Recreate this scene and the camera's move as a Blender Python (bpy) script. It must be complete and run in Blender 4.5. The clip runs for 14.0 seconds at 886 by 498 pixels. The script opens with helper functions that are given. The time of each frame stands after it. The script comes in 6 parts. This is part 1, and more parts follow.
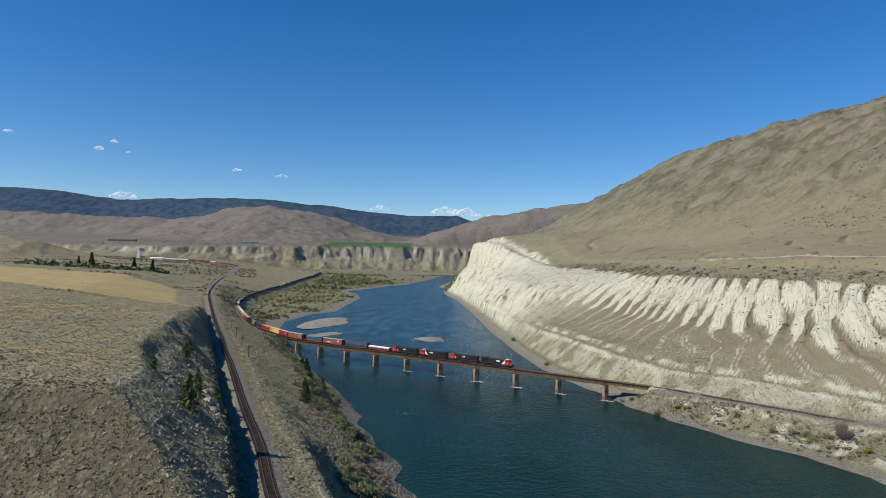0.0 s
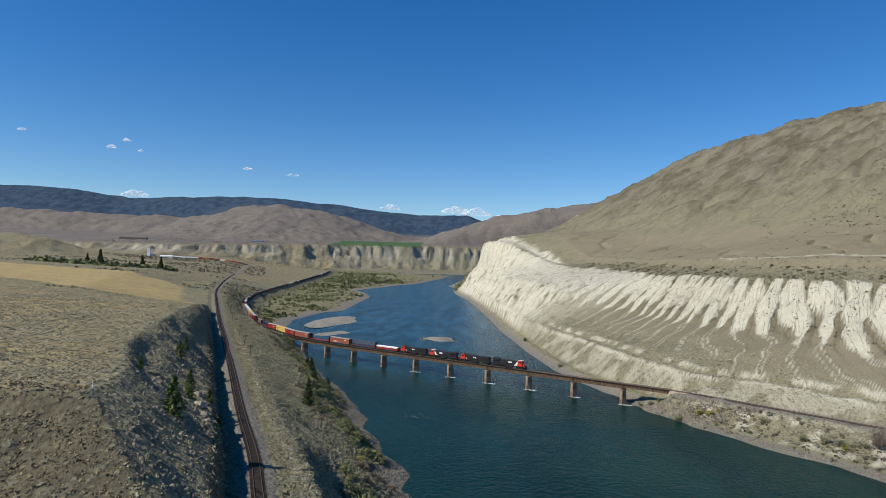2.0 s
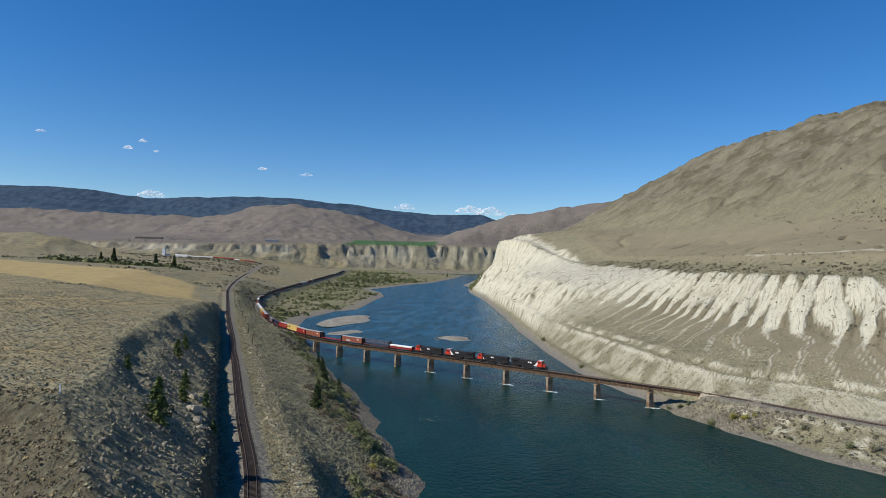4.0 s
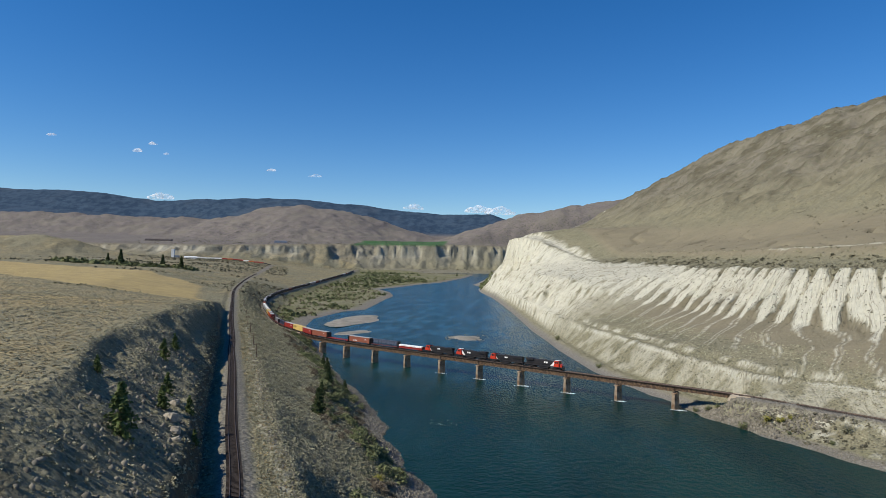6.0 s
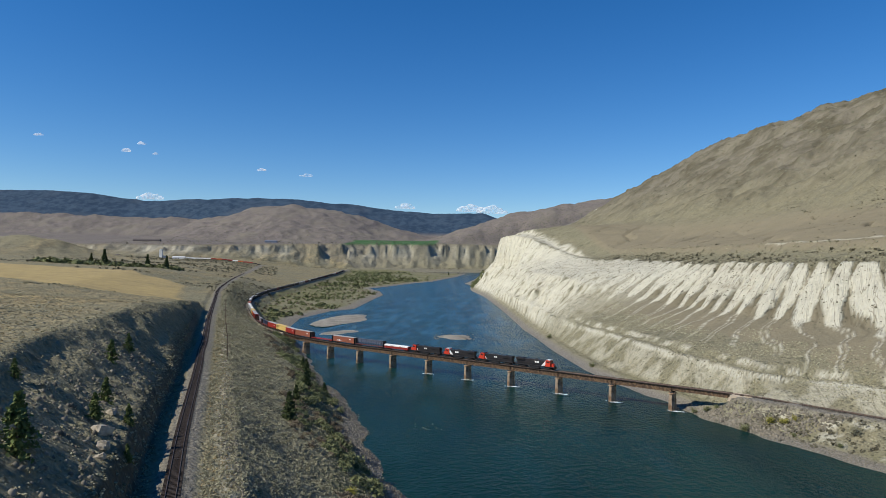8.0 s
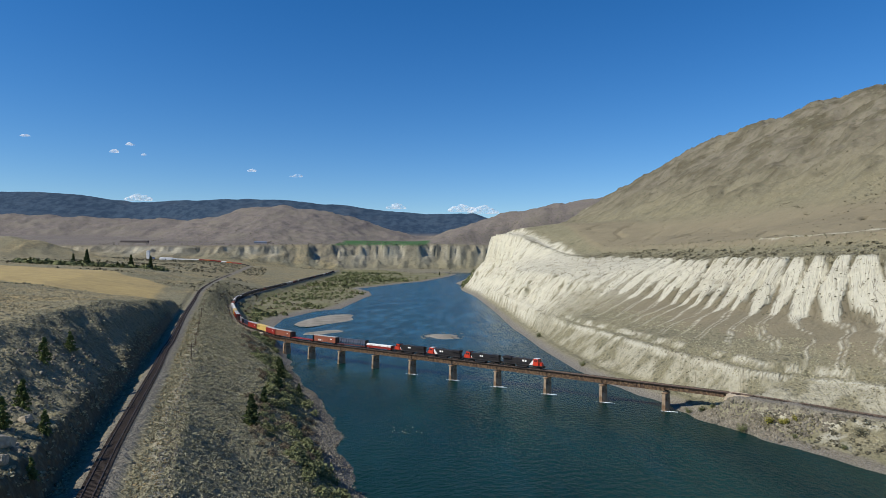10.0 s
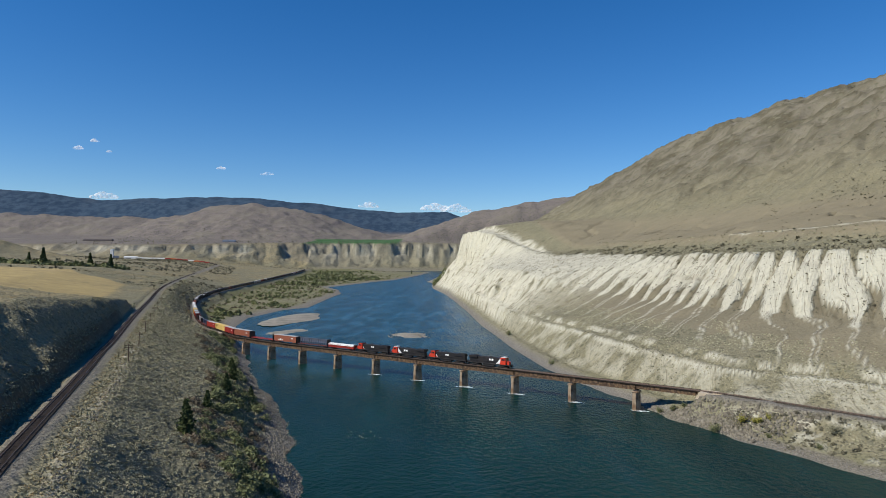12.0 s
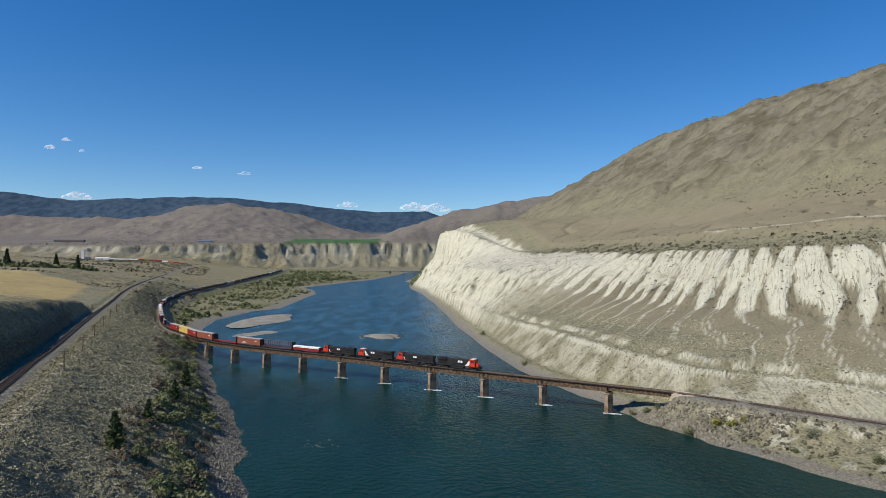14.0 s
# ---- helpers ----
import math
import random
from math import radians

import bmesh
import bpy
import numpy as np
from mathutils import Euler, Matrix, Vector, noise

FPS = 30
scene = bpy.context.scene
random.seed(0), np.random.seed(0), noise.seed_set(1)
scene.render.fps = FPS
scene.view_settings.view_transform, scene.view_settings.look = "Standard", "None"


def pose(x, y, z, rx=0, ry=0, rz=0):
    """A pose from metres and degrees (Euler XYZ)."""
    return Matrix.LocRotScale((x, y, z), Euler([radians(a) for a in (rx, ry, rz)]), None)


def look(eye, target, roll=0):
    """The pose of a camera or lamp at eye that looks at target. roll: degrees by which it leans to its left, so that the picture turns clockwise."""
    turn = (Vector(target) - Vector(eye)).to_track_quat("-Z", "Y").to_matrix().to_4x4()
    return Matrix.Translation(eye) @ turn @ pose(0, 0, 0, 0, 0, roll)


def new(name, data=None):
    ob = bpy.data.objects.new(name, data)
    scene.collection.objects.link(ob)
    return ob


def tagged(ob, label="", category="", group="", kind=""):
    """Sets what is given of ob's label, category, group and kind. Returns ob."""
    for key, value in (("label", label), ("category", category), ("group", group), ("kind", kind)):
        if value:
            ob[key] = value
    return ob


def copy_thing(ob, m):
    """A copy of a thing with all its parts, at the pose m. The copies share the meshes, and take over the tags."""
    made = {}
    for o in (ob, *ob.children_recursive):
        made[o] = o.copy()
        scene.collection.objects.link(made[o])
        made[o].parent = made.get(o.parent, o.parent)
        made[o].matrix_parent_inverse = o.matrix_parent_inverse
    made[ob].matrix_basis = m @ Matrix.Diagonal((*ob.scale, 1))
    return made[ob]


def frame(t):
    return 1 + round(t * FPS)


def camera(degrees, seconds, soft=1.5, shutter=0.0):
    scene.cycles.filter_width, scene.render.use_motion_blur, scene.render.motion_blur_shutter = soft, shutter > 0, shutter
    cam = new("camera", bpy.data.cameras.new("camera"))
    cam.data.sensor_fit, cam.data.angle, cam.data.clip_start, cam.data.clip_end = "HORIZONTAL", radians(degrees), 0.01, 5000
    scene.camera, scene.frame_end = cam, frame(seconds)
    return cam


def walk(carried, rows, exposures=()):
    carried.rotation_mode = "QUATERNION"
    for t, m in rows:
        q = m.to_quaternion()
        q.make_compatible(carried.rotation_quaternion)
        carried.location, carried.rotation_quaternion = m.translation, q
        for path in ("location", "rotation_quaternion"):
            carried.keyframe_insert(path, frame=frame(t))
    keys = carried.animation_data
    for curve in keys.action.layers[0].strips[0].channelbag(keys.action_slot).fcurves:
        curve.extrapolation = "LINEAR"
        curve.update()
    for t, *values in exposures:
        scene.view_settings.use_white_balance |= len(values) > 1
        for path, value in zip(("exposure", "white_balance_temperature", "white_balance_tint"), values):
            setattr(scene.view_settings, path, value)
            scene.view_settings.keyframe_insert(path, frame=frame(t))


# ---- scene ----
cam = camera(69.4, 14.0, soft=0.7)
PATH = [
    (0, (0.345, -3.488, 68.705), (0.335, -1.488, 68.752), 1.3),
    (0.5, (0.276, -0.339, 68.455), (0.264, 1.661, 68.501), 1.4),
    (1, (0.193, 2.903, 68.103), (0.173, 4.903, 68.149), 1.4),
    (1.5, (0.049, 6.303, 67.652), (0.019, 8.303, 67.699), 1.5),
    (2, (-0.138, 9.844, 67.14), (-0.179, 11.843, 67.186), 1.6),
    (2.5, (-0.377, 13.516, 66.602), (-0.43, 15.515, 66.647), 1.6),
    (3, (-0.684, 17.248, 66.064), (-0.749, 19.246, 66.109), 1.7),
    (3.5, (-1.069, 21.081, 65.577), (-1.144, 23.08, 65.621), 1.7),
    (5.8, (-2.717, 40.171, 62.376), (-2.829, 42.167, 62.423), 1.0),
    (6, (-2.718, 41.796, 62.277), (-2.832, 43.793, 62.322), 1.1),
    (6.5, (-2.398, 45.682, 61.823), (-2.51, 47.678, 61.868), 1.0),
    (7, (-1.865, 49.432, 61.284), (-1.97, 51.429, 61.329), 0.9),
    (7.5, (-1.162, 53.125, 60.794), (-1.259, 55.122, 60.839), 0.9),
    (8, (-0.335, 56.76, 60.367), (-0.425, 58.757, 60.411), 0.8),
    (10.5, (4.37, 74.185, 57.171), (4.312, 76.183, 57.218), 0.5),
    (11, (5.356, 77.408, 56.797), (5.312, 79.407, 56.843), 0.5),
    (11.5, (6.365, 80.504, 56.403), (6.356, 82.504, 56.447), 0.5),
    (12, (7.407, 83.589, 56.042), (7.425, 85.589, 56.086), 0.4),
    (12.5, (8.642, 86.543, 55.798), (8.681, 88.542, 55.842), 0.3),
    (13, (10.149, 89.239, 55.681), (10.206, 91.238, 55.724), 0.2),
    (13.5, (11.818, 91.731, 55.638), (11.89, 93.73, 55.681), 0.1),
    (14, (13.451, 94.119, 55.624), (13.53, 96.117, 55.667), 0.1),
]
walk(cam, [(t, look(eye, target, roll)) for t, eye, target, roll in PATH])

# ---- world and sun ----
SUN_ELEVATION, SUN_AZIMUTH = 43.0, 243.0  # degrees above the horizon; clockwise from +y
world = bpy.data.worlds.new("sky")
scene.world = world
world.use_nodes = True
wn, wl = world.node_tree.nodes, world.node_tree.links
sky = wn.new("ShaderNodeTexSky")
sky.sky_type, sky.sun_disc = "NISHITA", False
sky.sun_elevation, sky.sun_rotation = radians(SUN_ELEVATION), radians(SUN_AZIMUTH)
sky.altitude, sky.air_density, sky.dust_density, sky.ozone_density = 400, 1.0, 0.0, 5.0
rich = wn.new("ShaderNodeHueSaturation")
rich.inputs["Hue"].default_value, rich.inputs["Saturation"].default_value = 0.506, 1.3
wl.new(sky.outputs[0], rich.inputs["Color"]), wl.new(rich.outputs[0], wn["Background"].inputs[0])
wn["Background"].inputs[1].default_value = 0.115

sun_data = bpy.data.lights.new("sun", "SUN")
sun_data.energy, sun_data.angle, sun_data.color = 4.9, radians(0.5), (1.0, 0.93, 0.81)
sun = new("sun", sun_data)
to_sun = Vector((math.sin(radians(SUN_AZIMUTH)) * math.cos(radians(SUN_ELEVATION)),
                 math.cos(radians(SUN_AZIMUTH)) * math.cos(radians(SUN_ELEVATION)), math.sin(radians(SUN_ELEVATION))))
sun.matrix_world = look((0, 0, 300), Vector((0, 0, 300)) - to_sun)

# ---- small tools ----
def part(name, bm, material, parent=None, label="", smooth=False):
    """Links a bmesh as one mesh object under parent."""
    me = bpy.data.meshes.new(name)
    bm.to_mesh(me)
    bm.free()
    me.materials.append(material)
    if smooth:
        me.shade_smooth()
    ob = new(name, me)
    if parent is not None:
        ob.parent = parent
    return tagged(ob, label)


def share(name, me, parent, m):
    ob = new(name, me)
    ob.parent = parent
    ob.matrix_local = m
    return ob


def box(bm, x0, x1, y0, y1, z0, z1, bevel=0.0, m=None):
    """A box with softened edges, added to bm."""
    made = bmesh.ops.create_cube(bm, size=1.0)["verts"]
    for v in made:
        v.co = ((x0 + x1) / 2 + v.co.x * (x1 - x0), (y0 + y1) / 2 + v.co.y * (y1 - y0), (z0 + z1) / 2 + v.co.z * (z1 - z0))
    if m is not None:
        bmesh.ops.transform(bm, matrix=m, verts=made)
    if bevel:
        edges = {e for v in made for e in v.link_edges}
        bmesh.ops.bevel(bm, geom=list(edges), offset=bevel, segments=1, affect="EDGES", profile=0.5)
    return bm


def rod(bm, a, b, r0, r1=None, sides=8):
    """A tapered rod from a to b."""
    a, b = Vector(a), Vector(b)
    r1 = r0 if r1 is None else r1
    turn = (b - a).to_track_quat("Z", "Y").to_matrix().to_4x4()
    bmesh.ops.create_cone(bm, cap_ends=True, segments=sides, radius1=r0, radius2=r1, depth=(b - a).length,
                          matrix=Matrix.Translation((a + b) / 2) @ turn)
    return bm


def prism(bm, outline, y0, y1):
    """An outline in x, z drawn out along y."""
    a = [bm.verts.new((x, y0, z)) for x, z in outline]
    b = [bm.verts.new((x, y1, z)) for x, z in outline]
    n = len(outline)
    bm.faces.new(a), bm.faces.new(b[::-1])
    for i in range(n):
        bm.faces.new((a[i], b[i], b[(i + 1) % n], a[(i + 1) % n]))
    bmesh.ops.recalc_face_normals(bm, faces=bm.faces)
    return bm


def empty(name, m, label, category, group="", kind=""):
    ob = new(name)
    ob.matrix_world = m
    return tagged(ob, label, category, group, kind)


def lattice(x, y, seed):
    """Smooth value noise on arrays, -1 to 1."""
    xi, yi = np.floor(x).astype(np.int64), np.floor(y).astype(np.int64)
    fx, fy = x - xi, y - yi
    fx, fy = fx * fx * fx * (fx * (fx * 6 - 15) + 10), fy * fy * fy * (fy * (fy * 6 - 15) + 10)

    def h(a, b):
        n = (a * 374761393 + b * 668265263 + seed * 974634777) & 0xFFFFFFFF
        n = ((n ^ (n >> 13)) * 1274126177) & 0xFFFFFFFF
        return ((n ^ (n >> 16)) & 0xFFFF) / 32767.5 - 1.0

    top = h(xi, yi) * (1 - fx) + h(xi + 1, yi) * fx
    low = h(xi, yi + 1) * (1 - fx) + h(xi + 1, yi + 1) * fx
    return top * (1 - fy) + low * fy


def fbm(x, y, size, octaves, seed=0, gain=0.5):
    total, amp, norm = 0.0, 1.0, 0.0
    for o in range(octaves):
        total = total + amp * lattice(x / size + 17.3 * o, y / size - 9.1 * o, seed + o)
        norm += amp
        amp *= gain
        size /= 2.03
    return total / norm


def step(a, b, v):
    k = np.clip((v - a) / (b - a), 0, 1)
    return k * k * (3 - 2 * k)

# ---- materials ----
def material(name, colour, rough=0.8, metal=0.0, spread=0.25, grain=2.0, bump=0.1, bump_size=4.0, specular=0.3, per_object=0.0, stain=None, stain_size=0.3, stain_amount=0.5):
    """A worn surface: colour varied at two scales, stains, and fine relief; sizes are in cycles a metre."""
    m = bpy.data.materials.new(name)
    m.use_nodes = True
    n, l = m.node_tree.nodes, m.node_tree.links
    b = n["Principled BSDF"]
    b.inputs["Roughness"].default_value, b.inputs["Metallic"].default_value = rough, metal
    b.inputs["Specular IOR Level"].default_value = specular
    co = n.new("ShaderNodeTexCoord")

    def tex(scale, detail=5.0):
        t = n.new("ShaderNodeTexNoise")
        t.inputs["Scale"].default_value, t.inputs["Detail"].default_value = scale, detail
        l.new(co.outputs["Object"], t.inputs["Vector"])
        return t

    fine, broad = tex(grain), tex(grain * 0.13, 3.0)
    add = n.new("ShaderNodeMath")
    l.new(fine.outputs["Fac"], add.inputs[0]), l.new(broad.outputs["Fac"], add.inputs[1])
    last = add.outputs[0]
    if per_object:
        info = n.new("ShaderNodeObjectInfo")
        mul = n.new("ShaderNodeMath")
        mul.operation = "MULTIPLY_ADD"
        mul.inputs[1].default_value = per_object
        l.new(info.outputs["Random"], mul.inputs[0]), l.new(last, mul.inputs[2])
        last = mul.outputs[0]
    ramp = n.new("ShaderNodeMapRange")
    ramp.inputs["From Min"].default_value, ramp.inputs["From Max"].default_value = 0.6, 1.4 + per_object
    ramp.inputs["To Min"].default_value, ramp.inputs["To Max"].default_value = 1 - spread, 1 + spread
    l.new(last, ramp.inputs["Value"])
    mix = n.new("ShaderNodeVectorMath")
    mix.operation = "SCALE"
    mix.inputs[0].default_value = colour
    l.new(ramp.outputs[0], mix.inputs["Scale"])
    out = mix.outputs[0]
    if stain:
        st = tex(stain_size, 6.0)
        fac = n.new("ShaderNodeMapRange")
        fac.inputs["From Min"].default_value, fac.inputs["From Max"].default_value = 0.45, 0.65
        fac.inputs["To Max"].default_value = stain_amount
        l.new(st.outputs["Fac"], fac.inputs["Value"])
        sm = n.new("ShaderNodeMix")
        sm.data_type = "RGBA"
        l.new(fac.outputs[0], sm.inputs["Factor"]), l.new(out, sm.inputs["A"])
        sm.inputs["B"].default_value = (*stain, 1)
        out = sm.outputs["Result"]
    l.new(out, b.inputs["Base Color"])
    if bump:
        bt = tex(bump_size)
        bp = n.new("ShaderNodeBump")
        bp.inputs["Strength"].default_value, bp.inputs["Distance"].default_value = 0.6, bump
        l.new(bt.outputs["Fac"], bp.inputs["Height"]), l.new(bp.outputs[0], b.inputs["Normal"])
    return m


def ground_material():
    """Dry valley ground; the sheet's cover layers say where silt, grass, gravel and woods lie."""
    m = bpy.data.materials.new("valley_ground")
    m.use_nodes = True
    n, l = m.node_tree.nodes, m.node_tree.links
    b = n["Principled BSDF"]
    b.inputs["Roughness"].default_value, b.inputs["Specular IOR Level"].default_value = 0.95, 0.1
    geo = n.new("ShaderNodeNewGeometry")

    def tex(size, detail=6.0, rough=0.6):
        t = n.new("ShaderNodeTexNoise")
        t.inputs["Scale"].default_value, t.inputs["Detail"].default_value, t.inputs["Roughness"].default_value = 1 / size, detail, rough
        l.new(geo.outputs["Position"], t.inputs["Vector"])
        return t.outputs["Fac"]

    def span(v, a, c, lo=0.0, hi=1.0):
        r = n.new("ShaderNodeMapRange")
        r.inputs["From Min"].default_value, r.inputs["From Max"].default_value = a, c
        r.inputs["To Min"].default_value, r.inputs["To Max"].default_value = lo, hi
        l.new(v, r.inputs["Value"])
        return r.outputs[0]

    def blend(f, a, c):
        x = n.new("ShaderNodeMix")
        x.data_type = "RGBA"
        l.new(f, x.inputs["Factor"]) if not isinstance(f, float) else None
        for key, v in (("A", a), ("B", c)):
            if isinstance(v, tuple):
                x.inputs[key].default_value = (*v, 1)
            else:
                l.new(v, x.inputs[key])
        return x.outputs["Result"]

    def layer(name):
        a = n.new("ShaderNodeAttribute")
        a.attribute_name = name
        s = n.new("ShaderNodeSeparateColor")
        l.new(a.outputs["Color"], s.inputs[0])
        return s.outputs

    def times(a, c):
        x = n.new("ShaderNodeMath")
        x.operation = "MULTIPLY"
        for i, v in enumerate((a, c)):
            if isinstance(v, float):
                x.inputs[i].default_value = v
            else:
                l.new(v, x.inputs[i])
        return x.outputs[0]

    def cells(size):
        """Single tufts: a rounded height for each cell and a random number of its own."""
        v = n.new("ShaderNodeTexVoronoi")
        v.inputs["Scale"].default_value = 1 / size
        l.new(geo.outputs["Position"], v.inputs["Vector"])
        s = n.new("ShaderNodeSeparateColor")
        l.new(v.outputs["Color"], s.inputs[0])
        return span(v.outputs["Distance"], 0.52, 0.18), s.outputs

    def rest(a):
        return span(a, 0.0, 1.0, 1.0, 0.0)

    silt, dry, green = layer("cover_a")
    gravel, wood, crop = layer("cover_b")
    hill, hay, scarp = layer("cover_c")
    run = n.new("ShaderNodeAttribute")
    run.attribute_name = "run"
    parts_of_run = n.new("ShaderNodeSeparateXYZ")
    l.new(run.outputs["Vector"], parts_of_run.inputs[0])
    plain = parts_of_run.outputs["Z"]
    small, mid, wide = tex(1.3), tex(9.0), tex(70.0)
    sage = blend(span(mid, 0.35, 0.65), SAGE_A, SAGE_B)
    sage = blend(span(small, 0.50, 0.60), sage, SAGE_DOT)
    sage = blend(span(tex(4.0), 0.56, 0.66, 0, 0.75), sage, SAGE_DOT)
    sage = blend(span(tex(0.5, 3.0), 0.55, 0.65, 0, 0.6), sage, SAGE_LIGHT)
    sage = blend(span(tex(24.0), 0.50, 0.62, 0, 0.40), sage, SAGE_DOT)
    sage = blend(span(wide, 0.4, 0.7, 0, 0.6), sage, SAGE_C)
    straw = blend(span(mid, 0.35, 0.65), STRAW_A, STRAW_B)
    straw = blend(span(small, 0.48, 0.62, 0, 0.8), straw, STRAW_C)
    straw = blend(span(tex(11.0), 0.48, 0.60, 0, 0.75), straw, SAGE_DOT)
    base = blend(dry, sage, straw)
    heath = blend(span(tex(35.0), 0.35, 0.65), HEATH_A, HEATH_B)
    heath = blend(span(tex(8.0), 0.52, 0.62, 0, 0.7), heath, HEATH_DOT)
    heath = blend(span(tex(140.0), 0.48, 0.62, 0, 0.45), heath, HEATH_C)
    grass = blend(span(tex(26.0), 0.35, 0.65), GRASS_A, GRASS_B)
    grass = blend(span(small, 0.45, 0.65, 0, 0.5), grass, GRASS_C)
    base = blend(plain, base, grass)
    base = blend(hill, base, heath)
    mown = blend(span(tex(12.0), 0.35, 0.65), (0.43, 0.335, 0.15), (0.34, 0.265, 0.13))
    base = blend(times(hay, span(wide, 0.25, 0.5, 0.4, 1.0)), base, mown)
    # scarp brown; in the track's ditch it stands in for deep shade
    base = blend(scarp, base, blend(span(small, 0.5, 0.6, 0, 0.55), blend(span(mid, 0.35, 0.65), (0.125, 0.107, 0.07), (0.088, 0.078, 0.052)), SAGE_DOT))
    white = blend(span(tex(4.0), 0.35, 0.7), SILT_A, SILT_B)
    white = blend(span(tex(1.5), 0.60, 0.70, 0, 0.6), white, (0.30, 0.27, 0.20))
    long = n.new("ShaderNodeVectorMath")
    long.operation = "MULTIPLY"
    long.inputs[1].default_value = (0.5, 0.15, 0.0)
    l.new(run.outputs["Vector"], long.inputs[0])
    rill = n.new("ShaderNodeTexNoise")
    rill.inputs["Scale"].default_value, rill.inputs["Detail"].default_value, rill.inputs["Roughness"].default_value = 1.0, 5.0, 0.65
    l.new(long.outputs[0], rill.inputs["Vector"])
    white = blend(span(rill.outputs["Fac"], 0.55, 0.70, 0, 0.22), white, (0.30, 0.265, 0.195))
    crease = n.new("ShaderNodeVectorMath")
    crease.operation = "MULTIPLY"
    crease.inputs[1].default_value = (0.17, 0.028, 0.0)
    l.new(run.outputs["Vector"], crease.inputs[0])
    crack = n.new("ShaderNodeTexNoise")
    crack.inputs["Scale"].default_value, crack.inputs["Detail"].default_value, crack.inputs["Roughness"].default_value = 1.0, 3.0, 0.6
    l.new(crease.outputs[0], crack.inputs["Vector"])
    thin = times(span(crack.outputs["Fac"], 0.486, 0.498), span(crack.outputs["Fac"], 0.514, 0.502))
    white = blend(times(thin, 0.75), white, (0.20, 0.175, 0.125))
    layers_ = n.new("ShaderNodeVectorMath")
    layers_.operation = "MULTIPLY"
    layers_.inputs[1].default_value = (0.012, 0.006, 0.16)
    l.new(geo.outputs["Position"], layers_.inputs[0])
    strata = n.new("ShaderNodeTexNoise")
    strata.inputs["Scale"].default_value, strata.inputs["Detail"].default_value, strata.inputs["Roughness"].default_value = 1.0, 5.0, 0.6
    l.new(layers_.outputs[0], strata.inputs["Vector"])
    white = blend(span(strata.outputs["Fac"], 0.54, 0.64, 0, 0.35), white, (0.38, 0.34, 0.25))
    base = blend(silt, base, white)
    whole = n.new("ShaderNodeSeparateXYZ")
    l.new(geo.outputs["Position"], whole.inputs[0])
    parts_y = whole.outputs["Y"]
    low_tuft, low_random = cells(1.15)
    tall_tuft, tall_random = cells(2.9)
    wild = times(times(rest(gravel), rest(hay)), times(span(plain, 0.0, 1.0, 1.0, 0.22), times(rest(wood), rest(hill))))
    far_tuft, far_random = cells(8.0)
    far_tuft = times(times(far_tuft, span(far_random[0], 0.6, 0.7)), times(times(rest(gravel), times(rest(hay), rest(wood))), times(span(plain, 0.2, 0.8, 1.0, 0.1), times(rest(silt), span(parts_y, 650.0, 1000.0)))))
    wild = times(times(wild, span(silt, 0.0, 0.8, 1.0, 0.12)), span(scarp, 0.0, 1.0, 1.0, 0.6))
    low_tuft = times(times(low_tuft, span(low_random[0], 0.25, 0.45)), wild)
    tall_tuft = times(times(tall_tuft, span(tall_random[0], 0.52, 0.62)), wild)
    tuft_tone = blend(low_random[1], TUFT_DARK, TUFT_PALE)
    base = blend(times(low_tuft, 0.8), base, tuft_tone)
    base = blend(times(far_tuft, 0.8), base, blend(far_random[1], TUFT_DARK, TUFT_GREY))
    base = blend(times(tall_tuft, 0.85), base, blend(tall_random[1], TUFT_DARK, TUFT_GREY))
    leaf = blend(span(tex(3.0), 0.4, 0.6), (0.13, 0.14, 0.06), (0.20, 0.19, 0.105))
    base = blend(times(green, span(tex(6.0), 0.3, 0.5)), base, leaf)
    stone = blend(span(tex(0.6), 0.4, 0.65), (0.13, 0.122, 0.105), (0.28, 0.26, 0.215))
    base = blend(gravel, base, stone)
    # far firs: their blue is distance haze put into the base colour
    fir = blend(span(tex(45.0), 0.42, 0.58), HAZY_FIR_A, HAZY_FIR_B)
    fir = blend(span(tex(260.0, 8.0), 0.52, 0.66, 0, 0.4), fir, HAZY_FIR_C)
    fir = blend(span(tex(14.0), 0.55, 0.6, 0, 0.5), fir, HAZY_FIR_A)
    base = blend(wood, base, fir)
    base = blend(crop, base, blend(span(tex(60.0), 0.4, 0.6), (0.05, 0.115, 0.045), (0.075, 0.135, 0.06)))
    l.new(base, b.inputs["Base Color"])
    bp = n.new("ShaderNodeBump")
    bp.inputs["Strength"].default_value, bp.inputs["Distance"].default_value = 1.0, 0.9
    lift = n.new("ShaderNodeMath")
    lift.operation = "MULTIPLY_ADD"
    lift.inputs[1].default_value = 2.2
    tufts = n.new("ShaderNodeMath")
    tufts.operation = "MULTIPLY_ADD"
    tufts.inputs[1].default_value = 0.45
    l.new(low_tuft, tufts.inputs[0]), l.new(times(tall_tuft, 0.8), tufts.inputs[2])
    grains = n.new("ShaderNodeMath")
    l.new(tufts.outputs[0], grains.inputs[0]), l.new(small, grains.inputs[1])
    gash = n.new("ShaderNodeVectorMath")
    gash.operation = "MULTIPLY"
    gash.inputs[1].default_value = (0.045, 0.02, 0.012)
    l.new(geo.outputs["Position"], gash.inputs[0])
    gully = n.new("ShaderNodeTexNoise")
    gully.noise_type, gully.normalize = "RIDGED_MULTIFRACTAL", True
    gully.inputs["Scale"].default_value, gully.inputs["Detail"].default_value = 1.0, 4.0
